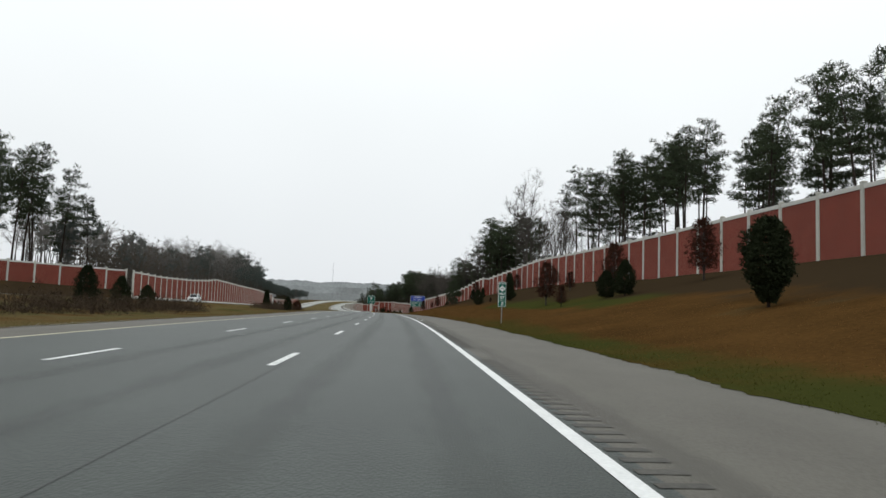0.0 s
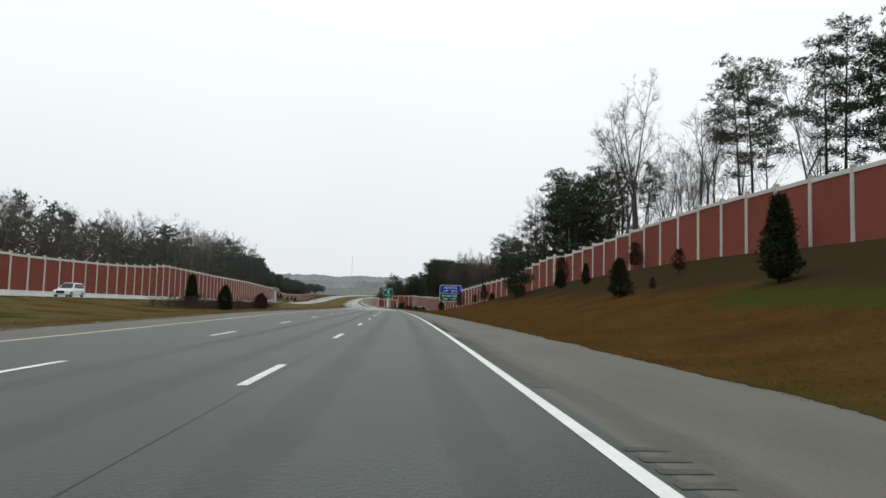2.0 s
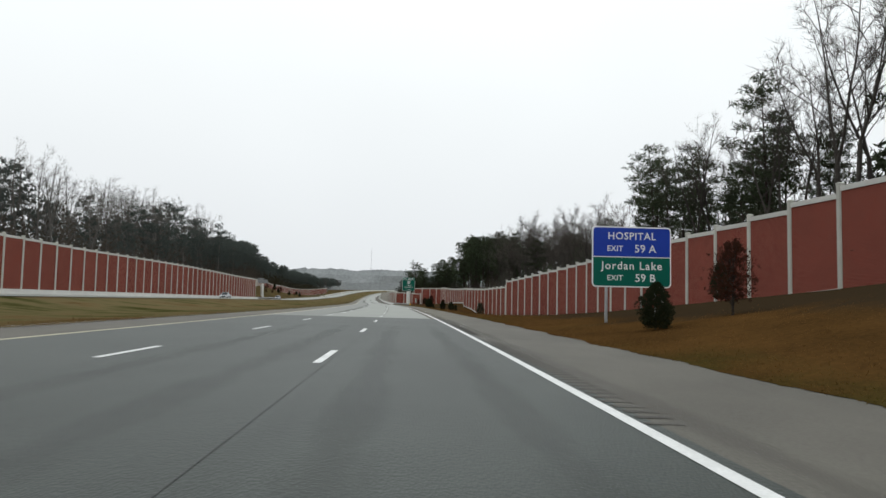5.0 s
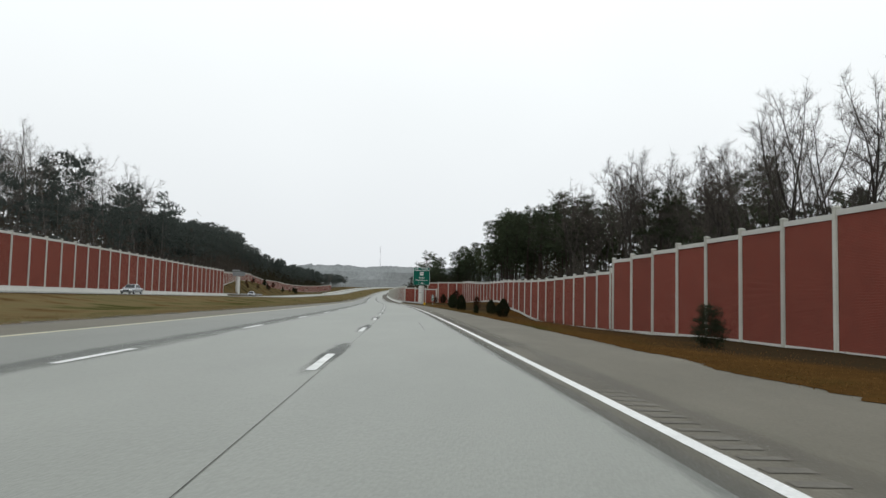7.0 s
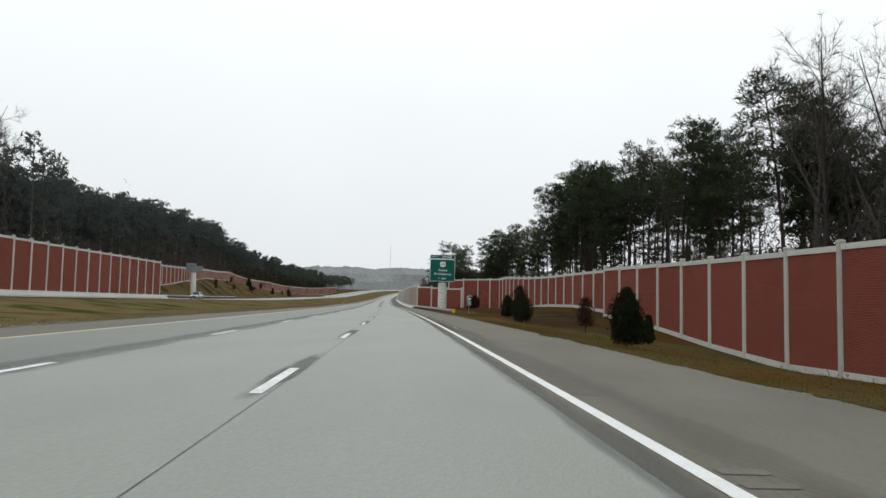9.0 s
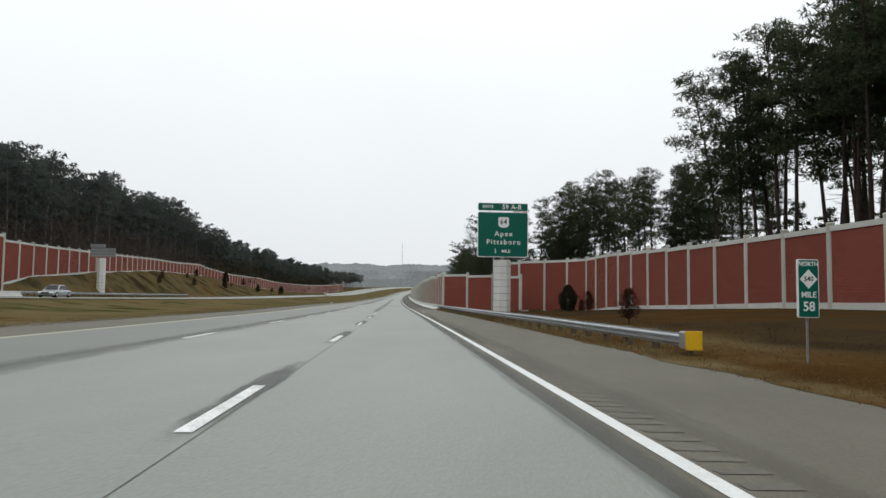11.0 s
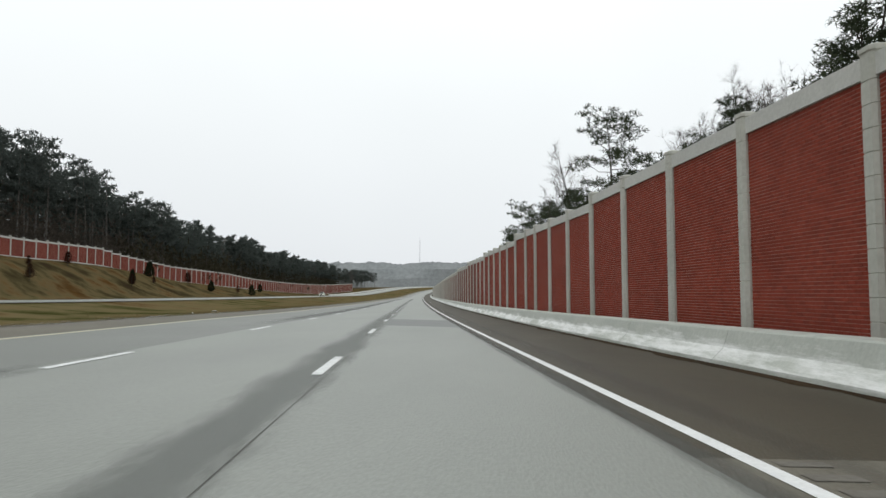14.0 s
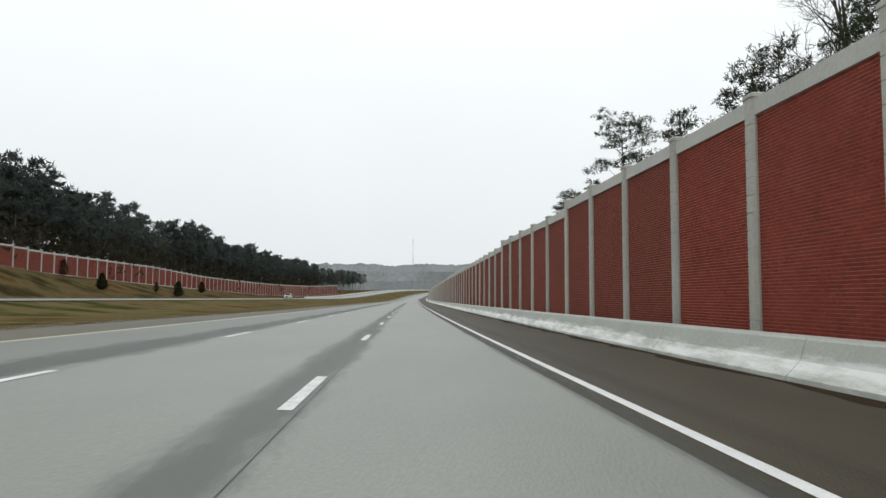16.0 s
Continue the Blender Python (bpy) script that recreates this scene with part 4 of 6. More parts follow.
# how high the woods stand along each side: station, height
CANOPY_R = [(20, 14.5), (60, 17), (80, 18), (92, 19.5), (105, 20.5), (118, 18.5), (135, 19), (145, 15), (160, 21), (180, 20), (190, 23), (205, 24), (217, 18.5), (240, 19), (250, 16.5), (265, 16.5), (285, 16.5),
            (303, 20), (320, 22.5), (335, 19.5), (345, 19), (375, 20), (390, 21.5), (411, 23.5), (415, 14), (433, 17), (445, 17), (452, 15), (462, 13), (475, 11.5), (490, 11.5), (520, 13)]
CANOPY_L = [(130, 27), (148, 23), (156, 15), (172, 14), (198, 13.5), (214, 16), (226, 17), (268, 22), (296, 22.5), (340, 24.5), (370, 27), (396, 25.5), (402, 21), (430, 20.5), (540, 21.5), (568, 23.5),
            (610, 23.5), (650, 22), (700, 20.5), (900, 20.5)]


def canopy(s, side):
    table = CANOPY_R if side > 0 else CANOPY_L
    return float(np.interp(s, [q[0] for q in table], [q[1] for q in table]))



def woods(s0, s1, d0, d1, count, mix, low, high, side=1, table=None):
    """Trees in a belt behind a wall. mix: share of leafless trees; low, high: shares of the canopy's height there."""
    for i in range(count):
        s = s0 + (s1 - s0) * (i + rng.uniform(0.05, 0.95)) / count
        base = wall_at(table, s, 1)
        off = base + side * rng.uniform(d0, d1)
        h = rng.uniform(low, high) * canopy(s, side)
        kind = far_bares if side < 0 else bares if rng.uniform() < mix else pines
        x, y, z = spot(s, off, 0.2)
        kind.put(int(rng.integers(0, 6)), pose(x, y, z, 0, 0, rng.uniform(0, 360)), h / 20.0)


R_WALL = WALL_HILL + WALL_DIP[1:15] + [(446, 16, 0, 0), (452, 6, 0, 0), (940, 6, 0, 0)]
woods(58, 124, 5, 11, 17, 0.0, 0.84, 1.0, 1, R_WALL)
woods(60, 122, 10, 18, 16, 0.0, 0.84, 1.0, 1, R_WALL)
woods(20, 60, 5, 12, 12, 0.0, 0.9, 1.05, 1, R_WALL)
woods(20, 60, 12, 22, 8, 0.0, 0.95, 1.1, 1, R_WALL)
woods(126, 186, 5, 18, 24, 0.82, 0.65, 0.95, 1, R_WALL)
woods(188, 204, 5, 18, 8, 0.0, 0.8, 1.0, 1, R_WALL)
woods(203, 216, 5, 16, 6, 1.0, 0.75, 1.0, 1, R_WALL)
woods(216, 246, 5, 18, 16, 0.3, 0.75, 1.0, 1, R_WALL)
woods(252, 335, 5, 12, 40, 0.95, 0.75, 1.02, 1, R_WALL)
woods(252, 318, 13, 24, 20, 0.9, 0.72, 0.95, 1, R_WALL)
woods(318, 335, 13, 24, 8, 0.1, 0.72, 0.92, 1, R_WALL)
woods(252, 335, 3, 9, 12, 0.7, 0.35, 0.55, 1, R_WALL)
woods(334, 378, 5, 20, 32, 0.1, 0.8, 1.0, 1, R_WALL)
woods(376, 411, 4, 9, 20, 0.0, 0.84, 1.0, 1, R_WALL)
woods(376, 404, 9, 18, 14, 0.0, 0.84, 1.0, 1, R_WALL)
woods(429, 441, 14, 22, 10, 0.0, 0.9, 1.15, 1, R_WALL)
woods(440, 474, 14, 24, 14, 0.0, 0.7, 0.92, 1, R_WALL)
woods(440, 474, 9, 16, 10, 0.0, 0.5, 0.7, 1, R_WALL)
woods(470, 504, 8, 13, 12, 0.15, 0.75, 0.92, 1, R_WALL)


def stand(kind, spots):
    """Single trees at their own places: station, offset, height, form."""
    for i, (s, off, h, form) in enumerate(spots):
        x, y, z = spot(s, off, 0.2)
        kind.put(form, pose(x, y, z, 0, 0, 61 * i + s), h / 20.0)


stand(pines, ((146.2, 41.9, 25.0, 6), (142, 38, 22, 3), (166, 36, 17, 1), (191.4, 28.8, 23.8, 0), (197.2, 36, 25, 2), (188, 33, 21, 4), (194, 34, 23, 5), (204, 43, 27.5, 2), (201, 44, 26, 5), (218, 30, 20, 5), (238, 27.6, 18.5, 2), (234, 29, 16, 0), (242, 30, 16, 2)))
stand(pines, ((437.3, 28, 16, 1), (444.2, 27.9, 18.5, 0), (447, 25, 17, 2), (451, 28, 17.5, 4), (449, 22, 16, 0), (455, 30, 17, 2), (441, 32, 17, 5), (455, 17, 14, 5), (462, 17, 14.5, 2), (458, 21, 16, 0), (468.5, 16, 13.5, 2), (466, 18, 14, 0)))
stand(pines, ((512, 18.5, 19.5, 6), (511, 15, 11, 5), (515, 16, 11.5, 2), (508, 17, 11.5, 5), (520, 16, 12.5, 5), (524, 17, 13, 5), (529, 15.5, 12, 2), (535, 17, 12.5, 5), (540, 17, 13.8, 5), (546, 17, 14.5, 2), (553, 17, 13.5, 5), (569, 18, 17.5, 6), (574, 16, 12, 5), (590, 18, 13, 5), (602, 20, 15, 0), (618, 22, 16, 2), (560, 18, 11, 5)))
stand(pines, ((466, 14.5, 10.5, 5), (470, 16, 11, 5), (474, 14.5, 10, 2), (478, 15.5, 10.5, 5), (482, 15, 10, 5), (487, 16.5, 10.5, 2), (441, 25, 16, 5), (446, 33, 18, 2), (452, 24, 15, 5), (457, 27, 17, 2), (460, 25, 15, 5), (464, 29, 17, 2), (449, 36, 18, 0), (461, 34, 18, 5), (470, 26, 15, 2), (443, 38, 18, 5)))
stand(bares, ((158, 31, 26.5, 1), (163, 34, 25, 0), (152, 38, 20, 3), (166, 32, 21, 2), (172, 31, 20, 0), (270, 29.6, 15, 0), (291, 30, 15, 1), (309.5, 30.5, 18, 2), (318, 30, 20, 2), (295, 31, 16, 2)))
stand(bares, ((476, 15.6, 12.2, 0), (482, 15.6, 11.5, 2), (488, 18, 12, 0), (539.2, 20, 21, 2), (535, 17, 15, 3), (212, 30, 16, 2), (226, 29, 17, 0)))
L_WALL = [(97, -89, 0, 0), (127.7, -66.9, 0, 0), (143, -52, 0, 0), (437, -52, 0, 0)] + WALL_BACK
woods(150, 205, 6, 22, 26, 1.0, 0.75, 1.0, -1, L_WALL)
woods(205, 335, 5, 20, 62, 1.0, 0.8, 1.02, -1, L_WALL)
woods(330, 398, 6, 22, 44, 1.0, 0.8, 1.02, -1, L_WALL)
for i, (s, off, h) in enumerate(((133, -74, 27), (137, -69, 26), (141, -80, 27), (144, -65, 23), (129, -84, 26), (149, -73, 22), (124, -78, 25), (152, -63, 19), (147, -86, 25), (138, -92, 26), (156, -70, 18), (131, -68, 24), (134, -80, 27), (139, -75, 27), (127, -72, 23), (143, -70, 24), (146, -78, 25), (130, -90, 27))):
    x, y, z = spot(s, off, 0.2)
    pines.put((0, 2, 5, 4)[i % 4], pose(x, y, z, 0, 0, 47 * i), h / 20.0)
for proto in (pines, bares, far_bares):
    for i, used in enumerate(proto.used):
        if not used:
            x, y, z = spot(90 + 7 * i, 52, 0.2)
            proto.put(i, pose(x, y, z), 0.9)


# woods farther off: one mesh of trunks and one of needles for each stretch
def far_woods(name, spots, seed, label, leaf=(1.1, 0.22, 8), bark=M_HAZE_BARK, needles=M_HAZE_NEEDLE):
    g = np.random.default_rng(seed)
    protos = []
    for k in range(5):
        sh, v, f = pine_parts(seed + 40 + k, 20.0, (0.5, 0.6, 0.45, 0.7, 0.55)[k], 3.2, 0.62, 4, leaf, 0.62, False)
        sh.v = np.array(sh.v)
        protos.append((sh, v))
    bare = [bare_parts(seed + 60 + k, 20.0, 0.5, 6, 4, 0) for k in range(2)]
    for sh, _, _ in bare:
        sh.v = np.array(sh.v)
    tv, tf, lv, wv, n = [], [], [], [], 0
    for s, off, h, leafless in spots:
        p = spot(s, off, 0.3)
        a, k = g.uniform(0, 6.28), h / 20.0
        rot = np.array([[math.cos(a), -math.sin(a), 0], [math.sin(a), math.cos(a), 0], [0, 0, 1]]) * k
        if leafless:
            sh, v, _ = bare[int(g.integers(0, 2))]
            v = v.reshape(-1, 3, 3)
            wv.append((v.mean(1, keepdims=True) + (v - v.mean(1, keepdims=True)) * 3.0).reshape(-1, 3) @ rot.T + p)
        else:
            sh, v = protos[int(g.integers(0, 5))]
            lv.append(v @ rot.T + p)
        tv.append(sh.v @ rot.T + p)
        tf += [tuple(i + n for i in q) for q in sh.f]
        n += len(sh.v)
    wood = tagged(empty(name), label, "woods", kind="stuff")
    part("trunks", mesh_of("trunks", np.concatenate(tv), tf, bark), wood)
    lv = np.concatenate(lv)
    part("foliage", leaf_mesh("foliage", lv, np.arange(len(lv)).reshape(-1, 3), needles), wood)
    if wv:
        wv = np.concatenate(wv)
        part("twigs", leaf_mesh("twigs", wv, np.arange(len(wv)).reshape(-1, 3), M_HAZE_TWIG), wood)


def belt(s0, s1, step, d0, d1, low, high, leafless, side, table, seed):
    g = np.random.default_rng(seed)
    out, s = [], s0
    while s < s1:
        off = wall_at(table, s, 1) + side * g.uniform(d0, d1)
        out.append((s, off, g.uniform(low, high) * (canopy(s, side) if high < 2 else 1), g.uniform() < leafless))
        s += step * g.uniform(0.5, 1.5)
    return out


L_FAR = [(97, -89, 0, 0), (143, -60, 0, 0), (437, -60, 0, 0), (600, -72, 0, 0), (1000, -70, 0, 0), (1478, -62, 0, 0)]
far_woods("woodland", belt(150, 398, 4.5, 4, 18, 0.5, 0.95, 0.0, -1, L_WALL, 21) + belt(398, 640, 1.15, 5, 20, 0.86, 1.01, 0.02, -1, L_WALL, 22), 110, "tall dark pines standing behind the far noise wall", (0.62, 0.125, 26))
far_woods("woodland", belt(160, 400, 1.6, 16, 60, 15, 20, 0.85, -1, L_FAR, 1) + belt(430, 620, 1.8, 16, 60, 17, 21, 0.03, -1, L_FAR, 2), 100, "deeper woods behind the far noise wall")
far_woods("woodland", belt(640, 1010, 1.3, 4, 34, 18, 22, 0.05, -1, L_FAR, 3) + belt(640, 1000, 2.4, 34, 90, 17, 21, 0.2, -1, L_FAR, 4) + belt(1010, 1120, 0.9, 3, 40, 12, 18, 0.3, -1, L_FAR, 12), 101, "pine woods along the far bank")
R_FAR = [(60, 44, 0, 0), (300, 34, 0, 0), (440, 40, 0, 0), (600, 22, 0, 0), (940, 20, 0, 0), (1000, 36, 0, 0), (1478, 40, 0, 0)]
far_woods("woodland", belt(200, 256, 1.6, 6, 40, 13, 17, 0.2, 1, R_FAR, 7) + belt(256, 325, 2.0, 6, 40, 12, 15, 0.95, 1, R_FAR, 27) + belt(325, 375, 1.6, 6, 40, 13, 17, 0.1, 1, R_FAR, 28) + belt(440, 500, 4.0, 6, 30, 10, 13, 0.2, 1, R_FAR, 17), 103, "deeper pine woods behind the near noise wall", bark=M_BARK, needles=M_NEEDLE)
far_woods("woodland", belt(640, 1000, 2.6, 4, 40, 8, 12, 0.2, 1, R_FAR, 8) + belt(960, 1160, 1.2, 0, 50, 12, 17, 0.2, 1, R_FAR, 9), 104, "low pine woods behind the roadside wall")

# the wooded ridge that closes the view far beyond the curve, painted haze-pale
def far_ridge():
    m = mat("hazy_distant_woods", (0.11, 0.121, 0.123), (0.215, 0.228, 0.23), 0.02, 1.0, 0.0, 0.22, 0.7, spec=0.0)
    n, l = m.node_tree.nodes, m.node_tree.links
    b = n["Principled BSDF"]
    # haze is in the pale tones, plus a faint glow of the same colour
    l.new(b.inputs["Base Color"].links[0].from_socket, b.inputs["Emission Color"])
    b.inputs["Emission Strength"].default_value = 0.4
    verts, faces = [], []
    xs = np.arange(-1300, 1300, 4.0)
    rows = ((0.0, -14.0, 0), (10.0, 0.45, 0), (25.0, 0.75, 0.4), (45.0, 1.0, 1.0), (60.0, 0.9, 0.3))
    for x in xs:
        top = 46 + 5 * noise.noise((x * 0.006, 2.0, 0)) + 3 * noise.noise((x * 0.02, 7.0, 0))
        crest = 2.4 * noise.noise((x * 0.09, 3.0, 0)) + 2.0 * noise.noise((x * 0.27, 5.0, 0))
        for dy, k, c in rows:
            verts.append((x, 1500 + dy + 20 * noise.noise((x * 0.01, dy, 1)), k if k < 0 else top * k + crest * c))
    c = len(rows)
    for i in range(len(xs) - 1):
        for j in range(c - 1):
            faces.append((i * c + j, (i + 1) * c + j, (i + 1) * c + j + 1, i * c + j + 1))
    tagged(new("backdrop", mesh_of("backdrop", verts, faces, m)), "wooded ridge in the far distance, painted pale for haze", "backdrop", kind="structure")


far_ridge()

# undergrowth at the foot of the woods
def undergrowth(spots, seed, label, height=3.2, size=1.0, material=M_BRUSH, leaf=(0.8, 0.14, 4)):
    g = np.random.default_rng(seed)
    pts = []
    for s, off in spots:
        p = spot(s, off, 0.0)
        k = 22
        pts.append(p + np.stack([g.normal(0, 1.1 * size, k), g.normal(0, 1.3 * size, k), np.abs(g.normal(0, 0.45, k)) * height], 1))
    v, f = blades(np.concatenate(pts), leaf[2], leaf[0] * size, leaf[1] * size, 0.5 * size, g, 0.6)
    tagged(new("undergrowth", leaf_mesh("undergrowth", v, f, material)), label, "undergrowth", kind="stuff")


g = np.random.default_rng(77)
undergrowth([(s, wall_at(R_WALL, s, 1) + g.uniform(3, 22)) for s in np.arange(125, 560, 0.7)], 31, "brown undergrowth below the trees", 4.2, leaf=(0.6, 0.03, 6))
undergrowth([(s, wall_at(L_WALL, s, 1) - g.uniform(3, 20)) for s in np.arange(152, 640, 0.4)], 32, "grey brown undergrowth below the far trees", 9.5)
undergrowth([(s, wall_at(L_FAR, s, 1) - g.uniform(2, 20)) for s in np.arange(620, 1000, 1.6)], 33, "grey brown undergrowth of the far woods", 9.0, 2.2, M_THICKET)
undergrowth([(s, wall_at(R_FAR, s, 1) + g.uniform(2, 30)) for s in np.arange(600, 1160, 1.8)], 34, "dark undergrowth of the far woods", 7.0, 2.2, M_THICKET)
undergrowth([(s, wall_at(R_WALL, s, 1) + g.uniform(3, 14)) for s in np.arange(205, 345, 0.35)], 35, "tangled brown undergrowth behind the noise wall", 6.0, 0.9, leaf=(0.7, 0.035, 6))
undergrowth([(s, wall_at(R_WALL, s, 1) + g.uniform(6, 18)) for s in np.arange(328, 374, 0.4)], 36, "dark evergreen thicket below the pines", 7.0, 1.0, M_THICKET, (0.55, 0.07, 6))
undergrowth([(s, wall_at(R_WALL, s, 1) + g.uniform(9, 20)) for s in np.arange(444, 500, 0.2)], 37, "dark evergreen thicket behind the stepped walls", 6.0, 1.0, M_THICKET, (0.5, 0.07, 7))
undergrowth([(s, wall_at(L_WALL, s, 1) - g.uniform(8, 24)) for s in np.arange(380, 640, 0.6)], 38, "brown thicket inside the far pine woods", 8.0, 1.4)

# shrubs on the banks
EGG = Kind([tree_thing("cedar_shrub", *[q for p in [(shrub_parts(61 + k, 3.6, (1.95, 2.0, 2.5)[k], ("drop", "egg", "egg")[k], (3200, 1500, 1500)[k], (0.13, 0.16, 0.16)[k]),)] for q in (p[0][0], M_BARK, p[0][1:], M_CEDAR)], "dense dark green egg-shaped evergreen shrub on the grass bank", "evergreen shrub", "evergreens on the verges") for k in range(3)])
CONE = Kind([tree_thing("young_cedar", *[q for p in [(shrub_parts(71 + k, 3.6, (1.9, 2.9, 2.6)[k], "cone", 1500, 0.14),)] for q in (p[0][0], M_BARK, p[0][1:], M_CEDAR)], "young dark green cedar standing in the grass", "cedar", "cedars on the verges") for k in range(3)])
RUST = Kind([tree_thing("young_oak", *[q for p in [(shrub_parts(81 + k, 4.0, 3.0, "open", 560, 0.15),)] for q in (p[0][0], M_GREY_BARK, p[0][1:], M_RUST)], "young oak holding rust brown winter leaves", "young oak", "young oaks on the verges") for k in range(3)])


def shrub(kind, i, s, off, height, tall=3.6):
    x, y, z = spot(s, off, 0.04)
    kind.put(i, pose(x, y, z, 0, 0, (s * 37) % 360), height / tall)


for i, (s, off, h) in enumerate(((24.6, 11.8, 3.2), (53.3, 14.7, 2.1), (51, 15.4, 2.6), (327, 12.5, 2.2), (308.3, 5.9, 2.0), (339.8, 8.0, 2.3), (352.5, 9.0, 2.1), (272.9, 5.4, 1.35), (283.3, 4.6, 0.8), (182.3, 6.5, 1.6), (144.5, -21.0, 2.75), (71.2, -25.7, 2.3))):
    shrub(EGG, 1 + i % 2 if i else 0, s, off, h)
for i, (s, off, h) in enumerate(((92.1, 14.1, 3.6), (107.4, 12.2, 2.4), (72.2, 21.2, 2.0), (131.5, 16.7, 2.0), (138.1, 15.8, 2.0), (203, 18.5, 2.4), (327, 13.6, 1.8),
                                 (59.1, -26.6, 3.3), (64.1, -25.7, 2.8), (148.5, -25.8, 3.8),
                                 (606, -64, 3.6), (634, -58, 3.0), (584, -59, 2.8), (663, -54, 3.4), (700, -60, 3.0))):
    shrub(CONE, i, s, off, h)
for i, (s, off, h) in enumerate(((47.9, 20.0, 4.3), (54.2, 11.4, 1.7), (59.4, 17.3, 4.2), (63.4, 12.3, 3.9), (106.2, 13.9, 0.8), (143, 17.2, 3.3), (171.8, 12.2, 2.8), (183.5, 9.8, 2.7), (175.6, 11.3, 1.5), (142.2, 25.5, 3.2), (110.6, 25, 2.7),
                                 (349, 9.6, 3.0), (397.4, 11.8, 1.6), (378.7, 8.4, 1.6), (401.3, 12.3, 1.0), (80, 19, 2.2), (112, 18, 1.8), (332, 11, 2.4), (543, -57, 2.4), (580, -57.5, 2.5), (630, -63, 3.2), (658, -57, 2.4), (520, -58, 2.2), (566, -63, 2.6), (550, -61, 1.6), (512, -56, 1.8), (598, -60, 1.6))):
    shrub(RUST, i, s, off, h, 4.0)

ROUND = Kind([tree_thing("round_bush", *[q for p in [(shrub_parts(95, 3.0, 2.8, "egg", 1300, 0.17),)] for q in (p[0][0], M_GREY_BARK, p[0][1:], M_RUST)], "round bush with dark reddish brown leaves standing in the grass", "bush", "")])
shrub(ROUND, 0, 171, -21.6, 2.3, 3.0)
shrub(EGG, 2, 409, 13.2, 2.3)

# a young pine on the bank
young = Kind([tree_thing("young_pine", *[q for p in [(pine_parts(91, 6.0, 0.94, 1.9, 1.7, 6, (0.26, 0.04, 110)),)] for q in (p[0][0], M_BARK, p[0][1:], M_NEEDLE)], "young green pine with spreading branches on the grass bank", "young pine", "young pines on the bank")])
young.put(0, pose(*spot(150.5, 13.3, 0.1)), 0.86)
young.put(0, pose(*spot(243.3, 7.7, 0.1), 0, 0, 70), 0.24)

# brown brush along the median
g = np.random.default_rng(78)
pts = []
for a, b in ((30, 82), (136, 188)):
    for s in np.arange(a, b, 0.22):
        p = spot(s, -24.5 + g.normal(0, 1.6), 0)
        k = 9 if noise.noise((s * 0.11, 1.0, 4.0)) > -0.15 else 3
        pts.append(p + np.stack([g.normal(0, 0.5, k), g.normal(0, 0.5, k), np.abs(g.normal(0, 0.5, k))], 1))
v, f = blades(np.concatenate(pts), 8, 0.45, 0.02, 0.2, g, 1.0)
tagged(new("median_brush", leaf_mesh("median_brush", v, f, M_RUSTY_BRUSH)), "dark brown brush growing along the median", "brush", kind="stuff")

# ---- signs ----
def rounded(w, h, r, n=5):
    pts = []
    for cx, cy, a0 in ((w / 2 - r, h / 2 - r, 0), (-w / 2 + r, h / 2 - r, 90), (-w / 2 + r, -h / 2 + r, 180), (w / 2 - r, -h / 2 + r, 270)):
        pts += [(cx + r * math.cos(radians(a0 + 90 * k / n)), cy + r * math.sin(radians(a0 + 90 * k / n))) for k in range(n + 1)]
    return pts


def plate(outline, y0, y1, material, name):
    return Shape().prism(outline, y0, y1).mesh(name, material)


def shift(outline, dx, dz):
    return [(x + dx, z + dz) for x, z in outline]


def lettering(text, size, x, z, y, material, parent, bold=0.0, spacing=1.0):
    cu = bpy.data.curves.new("lettering", "FONT")
    cu.body, cu.size, cu.align_x, cu.align_y = text, size, "CENTER", "CENTER"
    cu.extrude, cu.offset, cu.space_character, cu.resolution_u = 0.004, bold, spacing, 3
    cu.materials.append(material)
    tmp = new("tmp", cu)
    me = bpy.data.meshes.new_from_object(tmp.evaluated_get(bpy.context.evaluated_depsgraph_get()))
    bpy.data.objects.remove(tmp)
    return part("lettering", me, parent, pose(x, y, z, 90))


def sign_panel(parent, w, h, z, material, rim=0.06, r=0.18, name="panel", x=0.0):
    p = part(name, plate(shift(rounded(w, h, r), 0, 0), -0.02, 0.03, M_SIGN_WHITE, name), parent, pose(x, 0, z))
    part("face", plate(rounded(w - 2 * rim, h - 2 * rim, max(0.02, r - rim)), -0.026, -0.019, material, "face"), p)
    return p


